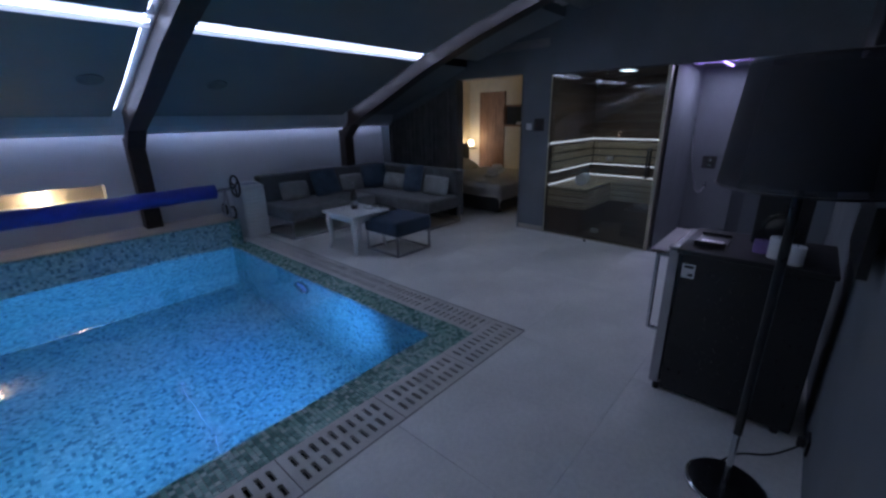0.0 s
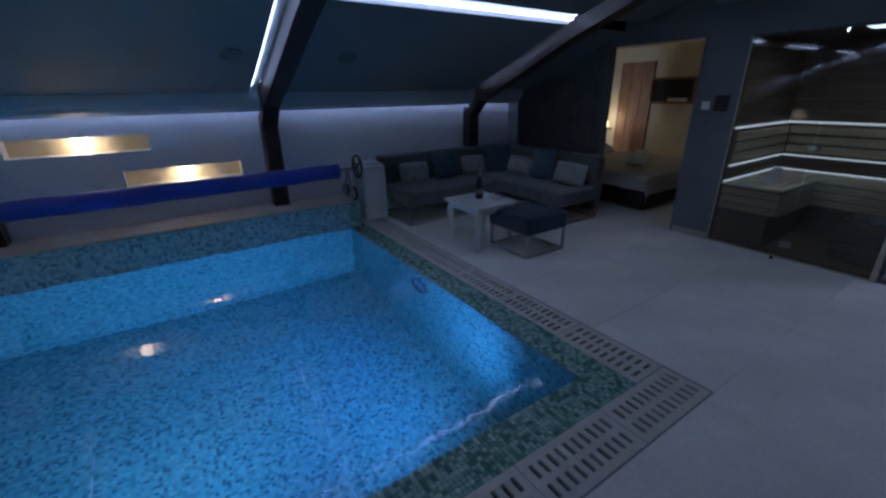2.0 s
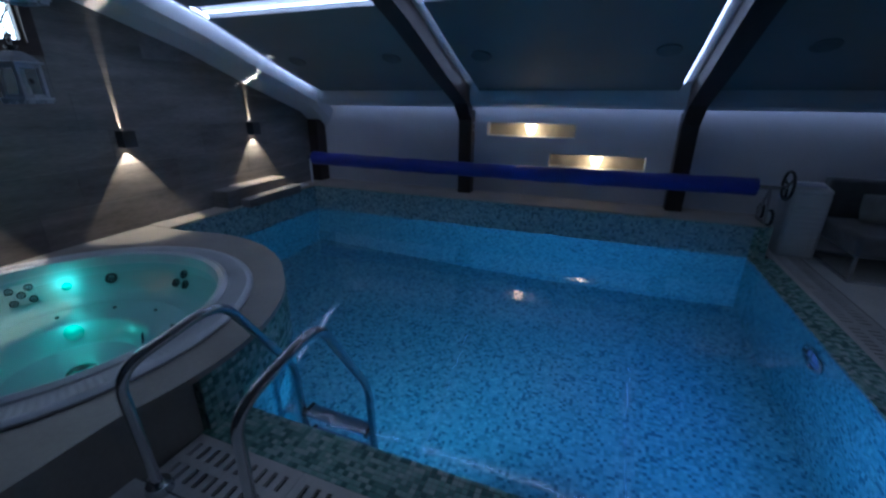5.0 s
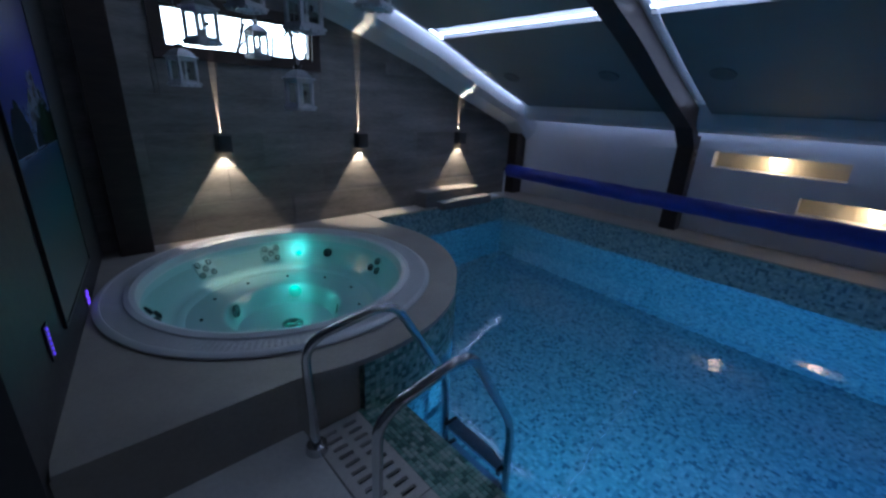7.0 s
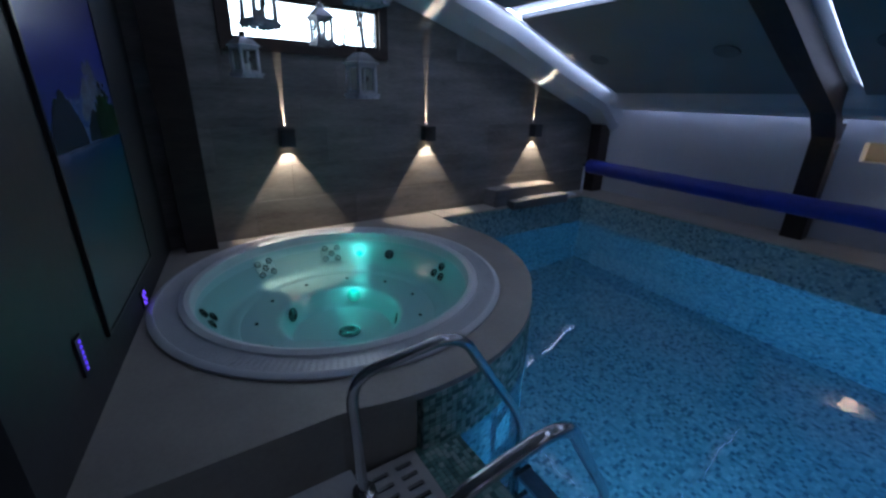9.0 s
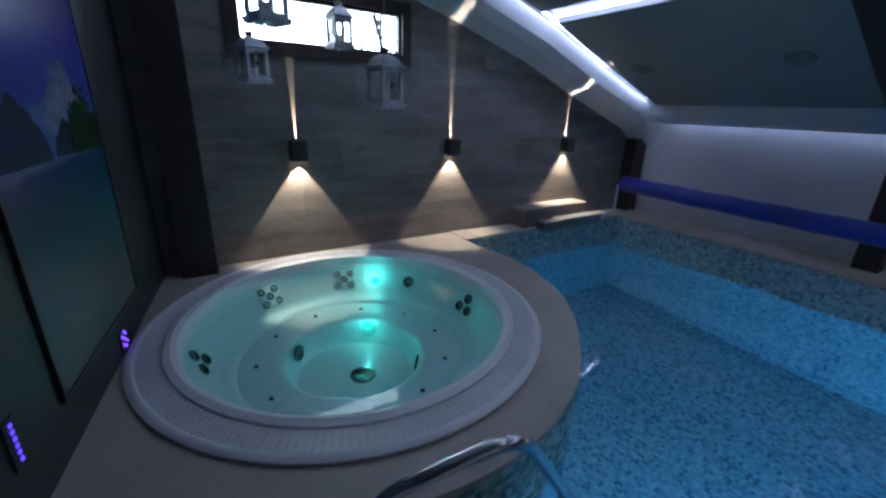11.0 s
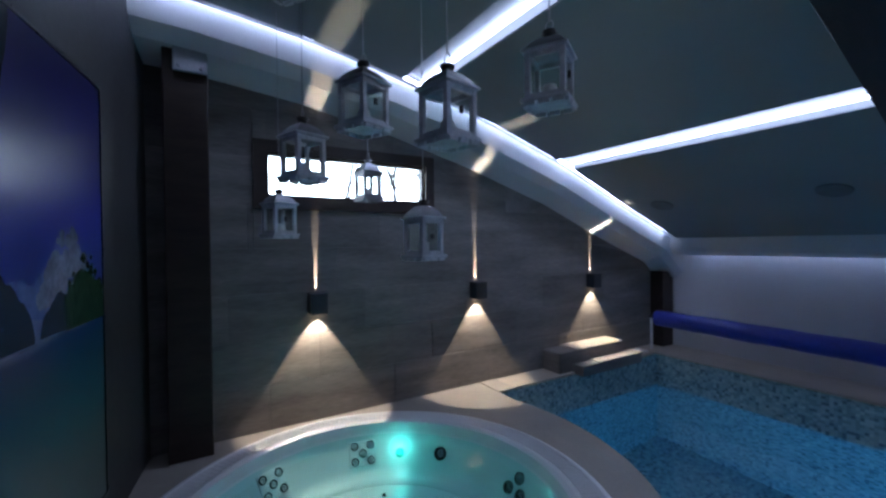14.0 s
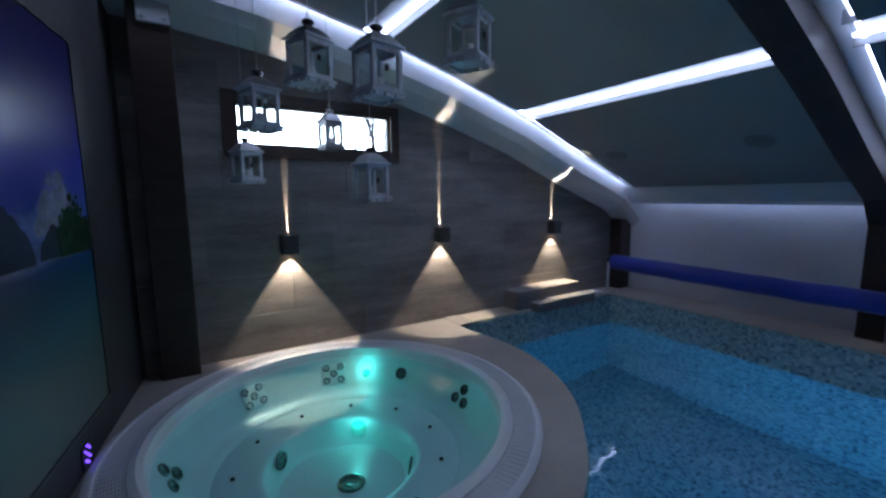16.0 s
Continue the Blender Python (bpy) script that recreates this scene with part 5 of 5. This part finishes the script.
for k in range(5):
    part("seat_slat", box(SX + 0.05, SB - 0.02, 2.36 + 0.10 * k, 2.452 + 0.10 * k, 0.60, 0.625, 0.004), M_SAUNA, be)
for k in range(5):
    part("seat_slat", box(6.04 + 0.10 * k, 6.132 + 0.10 * k, SY0 + 0.01, 2.352, 0.60, 0.625, 0.004), M_SAUNA, be)
for k in range(3):
    z = 0.37 + 0.077 * k
    part("front_slat", box(SX + 0.05, 6.06, 2.335, 2.357, z, z + 0.066, 0.003), M_SAUNA, be)
    part("front_slat", box(6.02, 6.042, SY0 + 0.01, 2.333, z, z + 0.066, 0.003), M_SAUNA, be)
    part("end_slat", box(SX + 0.028, SX + 0.048, 2.357, SY1 - 0.01, z, z + 0.066, 0.003), M_SAUNA, be)
part("bench_core", boxes((SX + 0.06, SB - 0.02, 2.37, SY1 - 0.01, 0.36, 0.595), (6.05, SB - 0.02, SY0 + 0.01, 2.36, 0.36, 0.595)), M_SAUNADARK, be)
part("bench_foot", boxes((SX + 0.05, SB - 0.02, 2.42, SY1 - 0.01, 0.03, 0.355), (6.10, SB - 0.02, SY0 + 0.01, 2.41, 0.03, 0.355)), M_SAUNADARK, be, "dark boarded bench base")
tw = thing("rolled_towel", (5.62, 2.55, 0.625), "rolled white towel on the sauna bench", "towel")
bm = tube([(5.46, 2.55, 0.70), (5.72, 2.60, 0.70)], 0.072, 22)
for v in bm.verts:
    v.co += 0.006 * noise.noise_vector(v.co * 14)
part("roll", bm, M_TOWEL, tw)
ht = thing("sauna_heater", (5.65, 1.75, 0.03), "sauna stove in a dark slatted wooden guard", "sauna heater")
for k in range(4):
    part("guard_slat", box(5.40, 5.85, 1.92, 1.94, 0.05 + 0.09 * k, 0.125 + 0.09 * k, 0.003), M_SAUNADARK, ht)
    part("guard_slat", box(5.38, 5.40, 1.59, 1.94, 0.05 + 0.09 * k, 0.125 + 0.09 * k, 0.003), M_SAUNADARK, ht)
part("stove", box(5.42, 5.83, 1.60, 1.90, 0.03, 0.38, 0.01), M_BLACKMATT, ht)
rnd = random.Random(7)
for k in range(34):
    bm = bmesh.new()
    bmesh.ops.create_icosphere(bm, subdivisions=1, radius=0.034)
    for v in bm.verts:
        v.co *= rnd.uniform(0.75, 1.2)
    bmesh.ops.translate(bm, vec=(rnd.uniform(5.45, 5.80), rnd.uniform(1.63, 1.87), 0.385 + rnd.uniform(0, 0.02)), verts=bm.verts)
    part("stone", bm, surface("stove_stone", (0.12, 0.12, 0.13), 0.8) if k == 0 else bpy.data.materials["stove_stone"], ht)
th = thing("thermometer", (SB - 0.04, 2.56, 0.92), "round steel sauna thermometer and hygrometer", "thermometer")
part("case", box(SB - 0.062, SB - 0.041, 2.50, 2.62, 0.865, 0.945, 0.006), M_STEEL, th)
part("dial", box(SB - 0.065, SB - 0.062, 2.53, 2.59, 0.88, 0.93, 0.003), M_WHITELACQ, th)
sl = thing("sauna_ceiling_light", (5.55, 2.12, 2.03), "small flush white ceiling light", "light")
part("frame", box(5.42, 5.68, 2.05, 2.20, 2.018, 2.03, 0.003), M_WHITELACQ, sl)
part("lens", box(5.44, 5.66, 2.07, 2.18, 2.012, 2.018), glow("sauna_lens", (0.65, 0.85, 1.0), 2.5), sl)
vb = thing("floor_socket", (5.40, 2.28, 0.03), "small white vent box on the sauna floor", "vent")
part("box", box(5.38, 5.40, 2.22, 2.32, 0.04, 0.10, 0.004), M_WHITELACQ, vb)
fr = tagged(new("sauna_front"), "smoked glass sauna front with an aluminium edge profile", "glass wall", kind="structure")
part("pane", box(SX + 0.002, SX + 0.010, 2.22, 2.885, 0.012, 2.0), M_SMOKE, fr)
dr = part("door", box(SX + 0.002, SX + 0.010, 1.585, 2.214, 0.012, 2.0), M_SMOKE, fr)
part("handle", tube(rounded([(SX, 1.66, 0.84), (SX - 0.05, 1.66, 0.84), (SX - 0.05, 1.66, 1.16), (SX, 1.66, 1.16)], 0.02), 0.012), M_BLACK, dr, "upright black door handle")
part("handle", tube(rounded([(SX + 0.012, 1.66, 0.84), (SX + 0.06, 1.66, 0.84), (SX + 0.06, 1.66, 1.16), (SX + 0.012, 1.66, 1.16)], 0.02), 0.012), M_BLACK, dr)
part("profile", boxes((SX - 0.012, SX + 0.03, 1.548, 1.582, 0.0, 2.004), (SX - 0.004, SX + 0.02, 1.582, 2.89, 0.0, 0.012), (SX - 0.004, SX + 0.02, 2.886, 2.894, 0.012, 2.0)), surface("champagne_aluminium", (0.50, 0.46, 0.36), 0.4, 0.6), fr, "pale aluminium edge profile")
part("top_profile", box(SX - 0.004, SX + 0.02, 1.582, 2.89, 2.0, 2.012), M_BLACK, fr)
dst = thing("door_stop", (5.05, 2.3, 0.0), "small dark floor door stop", "door stop")
part("peg", lathe([(0, 0.03), (0.012, 0.03), (0.016, 0.0)], 14, (5.06, 2.26, 0.0)), M_BLACK, dst)

# ---- shower bay ----
sh = thing("shower_set", (SB, 1.30, 0.9), "wall-mounted hand shower with hose and square mixer", "shower")
part("mixer_plate", box(SB + 0.008, SB + 0.02, 1.22, 1.38, 0.83, 0.99, 0.004), M_BLACK, sh)
for z in (0.88, 0.945):
    part("mixer_knob", lathe([(0, 0.03), (0.02, 0.03), (0.022, 0.0)], 18), M_STEEL, sh).matrix_world = HERE @ pose(SB + 0.008, 1.29, z, 0, -90, 0)
part("outlet", tube([(SB + 0.02, 1.30, 0.64), (SB - 0.03, 1.30, 0.64), (SB - 0.03, 1.30, 0.60)], 0.016), M_STEEL, sh)
part("hose", tube([Vector((SB - 0.03, 1.30 + 0.25 * u, 0.60 + 0.75 * u - 1.45 * u * (1 - u) * (1.0 if u < 0.5 else 0.9))) for u in (i / 30 for i in range(31))], 0.009, 8), M_BRUSHED, sh)
part("bracket", box(SB - 0.035, SB + 0.02, 1.535, 1.565, 1.30, 1.34, 0.004), M_STEEL, sh)
part("hand_shower", tube([(SB - 0.03, 1.55, 1.33), (SB - 0.05, 1.54, 1.42), (SB - 0.09, 1.53, 1.46)], 0.013), M_STEEL, sh)
dc = thing("shower_drain", (6.5, 1.2, 0.0), "long dark linear shower drain", "drain")
part("slot", box(SB - 0.05, SB + 0.015, 0.88, 1.52, 0.001, 0.006), M_BLACKMATT, dc)
part("led_violet", boxes((5.72, 5.735, 0.95, 1.50, 2.045, 2.058), (5.74, 6.4, 1.20, 1.215, 2.045, 2.058)), M_LEDVIOLET, sh, "violet light line in the shower ceiling")
gs = tagged(new("shower_screen"), "clear fixed glass shower screen", "glass wall", kind="structure")
part("pane", box(SX + 0.10, SB, 0.845, 0.853, 0.01, 1.98), M_GLASS, gs)
part("channel", box(SX + 0.10, SB, 0.838, 0.86, 0.0, 0.01), M_BRUSHED, gs)
lamp("sauna_glow", "AREA", 2.6, (0.75, 0.88, 1.0), look((5.55, 2.12, 2.01), (5.55, 2.12, 0)), 0.2, size_y=0.1)
lamp("shower_glow", "AREA", 4.2, (0.72, 0.70, 1.0), look((5.9, 1.2, 2.04), (5.9, 1.2, 0)), 0.8, size_y=0.3)
sp_ = thing("shower_spot", (SB, 1.0, 1.22), "tiny violet wall spot in the shower", "light")
part("lens", box(SB + 0.012, SB + 0.02, 0.93, 0.95, 1.21, 1.23), M_KEY, sp_)

# ---- bedroom beyond the doorway ----
set_piece("bedroom_walls", boxes((8.5, 8.62, 2.9, 6.9, -0.1, 2.5), (SX + 0.14, 8.5, 6.78, 6.9, -0.1, 2.5), (SX + 0.14, 8.5, 2.9, 3.0, -0.1, 2.5)), M_CREAM, "cream painted bedroom walls", "wall")
set_piece("bedroom_ceiling", box(SX + 0.0, 8.6, 2.95, 6.85, 2.32, 2.42), M_CREAM, "cream bedroom ceiling", "ceiling")
set_piece("bedroom_floor", box(SX - 0.0, 8.5, 3.0, 6.8, -0.1, -0.001), M_FLOOR, "pale tiled bedroom floor", "floor")
wp = thing("wood_panel", (8.48, 6.1, 0.0), "tall walnut wall panel beside the bed", "wall panel")
for k in range(3):
    part("board", box(8.46, 8.498, 5.75 + 0.235 * k, 5.98 + 0.235 * k, 0.0, 2.06, 0.002), M_WALNUT, wp)
ns_ = thing("wall_shelf", (8.4, 5.35, 1.33), "walnut-framed dark wall recess with a white box", "shelf")
part("frame", wall_cells("x", 8.36, 8.499, (4.9, 5.73), (1.30, 1.76), [(4.93, 5.70, 1.34, 1.72)]), M_WALNUT, ns_)
part("back", box(8.48, 8.498, 4.93, 5.70, 1.34, 1.72), M_BLACKMATT, ns_)
solid("white_box", box(8.39, 8.47, 5.05, 5.38, 1.34, 1.40, 0.004), M_WHITELACQ, "flat white appliance in the wall recess", "box")
bed = thing("bed", (6.5, 4.9, 0.0), "double bed with white linen and a dark base", "bed")
part("base", box(5.62, 7.55, 3.95, 6.1, 0.03, 0.28, 0.02), M_BLACKMATT, bed, "black bed base")
part("mattress", box(5.60, 7.58, 3.92, 6.12, 0.28, 0.46, 0.05), M_LINEN, bed)
bm = bmesh.new()
N = 34
g = {}
for i in range(N + 1):
    for j in range(N + 1):
        u, v = -0.09 + 1.18 * i / N, -0.10 + 0.85 * j / N
        x, y = 5.60 + 1.98 * u, 3.92 + 2.2 * v
        drop = max(0, -u, u - 1) * 1.98 + max(0, -v) * 2.2
        z = 0.485 + 0.012 * noise.noise(Vector((x * 3, y * 3, 0))) - 1.0 * drop - (0.02 if drop > 0 else 0)
        x = min(max(x, 5.575 - 0.08 * max(0, -u)), 7.60 + 0.08 * max(0, u - 1))
        y = max(y, 3.895 - 0.1 * max(0, -v)) + (0.012 * math.sin(x * 22) if v < 0 else 0)
        g[i, j] = bm.verts.new((x + (0.012 * math.sin(y * 22) if u < 0 else 0), y, z))
for i in range(N):
    for j in range(N):
        bm.faces.new((g[i, j], g[i + 1, j], g[i + 1, j + 1], g[i, j + 1])).smooth = True
bmesh.ops.solidify(bm, geom=bm.faces[:], thickness=0.02)
part("duvet", bm, M_LINEN, bed, "white duvet hanging over the edge")
part("headboard", box(5.55, 7.65, 6.13, 6.2, 0.0, 0.95, 0.01), M_GREYTEX, bed)
for x in (6.1, 7.05):
    solid("pillow", cushion(0.7, 0.45, 0.17, Matrix.Translation((x, 5.85, 0.56)) @ Matrix.Rotation(radians(18), 4, "X")), M_LINEN, "plump white pillow on the bed", "pillow", group="bed pillows")
for x, y in ((6.3, 4.55), (6.75, 4.75)):
    t = thing("folded_towels", (x, y, 0.5), "folded white towels laid on the bed", "towel", "towels on the bed")
    for k in range(2):
        part("fold", cushion(0.34 - 0.06 * k, 0.24 - 0.04 * k, 0.09, Matrix.Translation((x, y, 0.54 + 0.07 * k)) @ Matrix.Rotation(radians(20 + 15 * k), 4, "Z")), M_TOWEL, t)
bl = thing("bedside_lamp", (8.2, 6.55, 0.9), "small wall lamp with a glowing fabric shade", "wall lamp")
part("shade", lathe([(0.055, 0.0), (0.075, -0.13)], 24, (8.25, 6.55, 0.98)), glow("lamp_shade_warm", (1.0, 0.75, 0.42), 5.0), bl)
part("arm", tube([(8.49, 6.55, 0.78), (8.25, 6.55, 0.78), (8.25, 6.55, 0.86)], 0.01), M_BLACK, bl)
lamp("bedside_glow", "POINT", 1.5, (1.0, 0.74, 0.44), Matrix.Translation((8.2, 6.5, 1.05)), 0.06)
cl = thing("bedroom_ceiling_light", (6.9, 4.4, 2.32), "round flush bedroom ceiling light", "light")
part("disc", lathe([(0, -0.03), (0.12, -0.025), (0.14, 0.0)], 28, (7.3, 4.0, 2.32)), glow("bed_lens", (1.0, 0.8, 0.5), 1.5), cl)
lamp("bedroom_lamp", "POINT", 1.7, (1.0, 0.82, 0.56), Matrix.Translation((7.3, 4.0, 2.2)), 0.15)

# ---- fridge corner ----
space(0.19, 0.13)
YW = YF - 0.13
fg = thing("minibar_fridge", (2.85, 0.65, 0.0), "black under-counter fridge with a steel-edged door", "fridge")
part("body", box(2.58, 3.10, 0.34, 0.93, 0.03, 0.84, 0.008), M_BLACK, fg)
part("top", box(2.57, 3.11, 0.33, 0.95, 0.84, 0.865, 0.006), M_BLACKMATT, fg)
d = part("door", box(2.58, 3.10, 0.935, 0.985, 0.05, 0.855, 0.006), M_BLACK, fg, "black glazed fridge door with a steel edge")
part("edge_trim", box(2.576, 2.5795, 0.938, 0.982, 0.055, 0.85), M_BRUSHED, d, "brushed steel edge strip")
part("door_glass", box(2.62, 3.06, 0.984, 0.990, 0.09, 0.82, 0.001), M_BLACK, d)
part("handle", tube(rounded([(2.63, 0.985, 0.36), (2.63, 1.045, 0.36), (2.63, 1.045, 0.80), (2.63, 0.985, 0.80)], 0.012), 0.011), M_STEEL, d, "long bar handle")
for x in (2.61, 3.07):
    for y in (0.40, 0.95):
        part("foot", lathe([(0, 0), (0.018, 0), (0.018, 0.031)], 12, (x, y, 0.0)), M_BLACK, fg)
part("hinge", box(2.60, 2.66, 0.93, 0.995, 0.852, 0.862, 0.002), M_BRUSHED, d)
part("sticker", box(2.5785, 2.58, 0.855, 0.915, 0.715, 0.79), M_WHITELACQ, fg, "small white rating sticker")
part("sticker_bar", boxes((2.5775, 2.5785, 0.862, 0.905, 0.768, 0.783), (2.5775, 2.5785, 0.862, 0.885, 0.725, 0.74)), M_BLACK, fg)
ls = thing("loudspeaker", (3.25, 0.55, 0.865), "black boxed loudspeaker standing on the fridge", "loudspeaker")
part("cabinet", box(2.92, 3.09, 0.46, 0.68, 0.865, 1.13, 0.008), M_BLACKMATT, ls)
part("cone", lathe([(0, 0.004), (0.03, 0.010), (0.065, -0.004), (0.075, 0.006), (0.085, 0.004), (0.085, 0.0)], 28), M_BLACK, ls).matrix_world = HERE @ pose(2.919, 0.57, 0.95, 0, -90, 0)
part("tweeter", lathe([(0, 0.008), (0.018, 0.004), (0.03, 0.004), (0.03, 0.0)], 20), M_BLACK, ls).matrix_world = HERE @ pose(2.919, 0.57, 1.07, 0, -90, 0)
for x, y, h, r, c in ((2.70, 0.56, 0.10, 0.034, M_WHITELACQ), (2.64, 0.49, 0.085, 0.034, M_WHITELACQ), (2.76, 0.62, 0.06, 0.035, surface("violet_wax", (0.22, 0.14, 0.38), 0.5))):
    cd = thing("candle", (x, y, 0.865), "violet pillar candle on the fridge" if h < 0.07 else "white pillar candle on the fridge", "candle", "candles on the fridge")
    part("wax", lathe([(0, h - 0.006), (r * 0.8, h - 0.004), (r, h), (r, 0.0), (0, 0.0)], 24, (x, y, 0.865)), c, cd)
    part("wick", tube([(x, y, 0.865 + h - 0.006), (x + 0.002, y, 0.865 + h + 0.012)], 0.0015, 6), M_BLACK, cd)
ty_ = thing("tray", (2.8, 0.84, 0.865), "small black tray with a white card", "tray")
part("dish", boxes((2.70, 2.92, 0.76, 0.90, 0.865, 0.873), (2.70, 2.706, 0.76, 0.90, 0.873, 0.89), (2.914, 2.92, 0.76, 0.90, 0.873, 0.89)), M_BLACK, ty_)
part("card", box(2.72, 2.80, 0.78, 0.88, 0.874, 0.878), M_WHITELACQ, ty_)
LX, LY = 2.075, 0.53
fl_ = thing("floor_lamp", (LX, LY, 0.0), "floor lamp with a black sheer drum shade and chrome foot", "floor lamp")
part("foot", lathe([(0, 0.022), (0.02, 0.022), (0.135, 0.016), (0.145, 0.010), (0.147, 0.0), (0, 0.0)], 48, (LX, LY, 0.0)), M_BLACK, fl_)
part("foot_ring", lathe([(0.138, 0.017), (0.1485, 0.011), (0.1495, 0.0), (0.147, 0.0)], 48, (LX, LY, 0.0)), M_STEEL, fl_)
part("pole", tube([(LX, LY, 0.02), (LX, LY, 0.28)], 0.013), M_STEEL, fl_)
part("pole", tube([(LX, LY, 0.28), (LX, LY, 1.45)], 0.016), M_BLACK, fl_)
m, n, l, p = nodes_of("sheer_black_fabric")
t, mx = n.new("ShaderNodeBsdfTransparent"), n.new("ShaderNodeMixShader")
t.inputs[0].default_value = (0.5, 0.5, 0.54, 1)
p.inputs["Base Color"].default_value, p.inputs["Roughness"].default_value = (0.03, 0.03, 0.035, 1), 0.7
mx.inputs[0].default_value = 0.72
l.new(t.outputs[0], mx.inputs[1])
l.new(p.outputs[0], mx.inputs[2])
l.new(mx.outputs[0], n["Material Output"].inputs[0])
part("shade", lathe([(0.238, 1.29), (0.205, 1.68)], 64, (LX, LY, 0.0)), m, fl_, "sheer black drum shade")
part("inner_shade", lathe([(0.215, 1.31), (0.185, 1.66)], 64, (LX, LY, 0.0)), surface("grey_inner_shade", (0.10, 0.10, 0.11), 0.8), fl_)
for r, z in ((0.239, 1.29), (0.206, 1.68)):
    part("hoop", tube([(LX + r * math.cos(a), LY + r * math.sin(a), z) for a in (2 * math.pi * i / 64 for i in range(64))], 0.004, 6, True), M_BLACK, fl_)
part("spider", boxes((LX - 0.185, LX + 0.185, LY - 0.003, LY + 0.003, 1.45, 1.456), (LX - 0.003, LX + 0.003, LY - 0.185, LY + 0.185, 1.45, 1.456)), M_BLACK, fl_)
part("cable", tube(rounded([(LX + 0.10, LY + 0.05, 0.012), (LX + 0.25, LY - 0.02, 0.01), (2.38, 0.40, 0.015), (2.44, 0.30, 0.10)], 0.1), 0.004, 6), M_BLACK, fl_)
so = thing("wall_socket", (2.44, YW, 0.12), "black wall socket with a plug", "socket")
part("plate", box(2.40, 2.48, YW + 0.001, YW + 0.012, 0.07, 0.15, 0.003), M_BLACK, so)
part("plug", box(2.425, 2.455, YW + 0.012, YW + 0.045, 0.09, 0.13, 0.006), M_BLACK, so)
tv = thing("wall_screen", (2.5, YW, 1.15), "slim black wall-mounted screen seen edge-on", "screen")
part("panel", box(2.10, 2.56, YW + 0.03, YW + 0.06, 1.0, 1.24, 0.004), M_BLACK, tv)
part("bracket", box(2.28, 2.38, YW + 0.001, YW + 0.03, 1.05, 1.15, 0.002), M_BLACKMATT, tv)
solid("wall_television", box(3.05, 4.05, YW + 0.04, YW + 0.13, 1.80, 2.38, 0.006), M_BLACK, "large black wall-mounted television above the fridge", "television")
solid("television_bracket", box(3.4, 3.7, YW, YW + 0.041, 1.95, 2.2), M_BLACKMATT, "flat black bracket holding the television", "bracket")

# ---- floor tiles and gable tiles, one by one ----
space()
def tile_mesh(w, d, h, mat, name):
    bm = bmesh.new()
    add_box(bm, 0.0012, w - 0.0012, 0.0012, d - 0.0012, -h, 0.0)
    return mesh_of(bm, name, mat)


cache = {}


def floor_rect(x0, x1, y0, y1, tw, td):
    y = y0
    while y < y1 - 0.01:
        d = min(td, y1 - y)
        x = x0
        while x < x1 - 0.01:
            w = min(tw, x1 - x)
            key = (round(w, 3), round(d, 3))
            if key not in cache:
                cache[key] = tile_mesh(w, d, 0.0115, M_FLOOR, "floor_tile")
            ob = new("floor_tile", cache[key])
            ob.parent = fl
            ob.location = (x, y, 0.0)
            x += tw
        y += td


floor_rect(-0.8, XS + 0.001, YF, GY - 0.004, 1.2, 0.8)
floor_rect(GX + 0.004, XS + 0.001, GY - 0.004, YN, 1.21, 0.8)
floor_rect(XS + 0.02, SB + 0.3, 0.64, 1.87, 0.6, 0.6)

rnd = random.Random(11)
row, ROWH, TW = 0, 0.30, 0.90
z = LEDGE
while z < 2.9:
    y = 1.2 - (row % 2) * 0.45 - 0.12 * (row % 3)
    while y < YN:
        a, b = max(y, 1.40), min(y + TW, YN)
        if b - a > 0.03:
            z1a, z1b = (min(z + ROWH, roof(min(v, 6.18)) - 0.2) for v in (a, b))
            if min(z1a, z1b) > z + 0.02:
                spans = [(a, b, z, z1a, z1b)]
                if b > WY0 and a < WY1 and z + ROWH > WZ0 and z < WZ1:
                    spans = []
                    if a < WY0:
                        spans.append((a, WY0, z, z1a, z1a))
                    if b > WY1:
                        spans.append((WY1, b, z, z1a, z1b))
                    ya_, yb_ = max(a, WY0), min(b, WY1)
                    if z < WZ0:
                        spans.append((ya_, yb_, z, WZ0, WZ0))
                    if z + ROWH > WZ1:
                        spans.append((ya_, yb_, WZ1, z + ROWH, z + ROWH))
                for s0, s1, q0, qa, qb in spans:
                    if s1 - s0 < 0.03:
                        continue
                    e = 0.0012
                    off = rnd.uniform(-0.0012, 0.0012)
                    part("wall_tile", prism([(s0 + e, q0 + e), (s1 - e, q0 + e), (s1 - e, qb - e), (s0 + e, qa - e)], "x", XT - 0.0125, XT + off), M_STONE, gable)
        y += TW
    z += ROWH
    row += 1

# the nearest mosaic pieces of the coping, one by one
pm = bmesh.new()
add_box(pm, 0.00125, 0.02375, 0.00125, 0.02375, 0.0, 0.004)
pm = mesh_of(pm, "mosaic_piece", M_MOSPIECE)
for i in range(33):
    for j in range(9):
        ob = new("mosaic_piece", pm)
        ob.parent = pool
        ob.location = (0.90 + 0.025 * i, CY + 0.025 * j, -0.004)
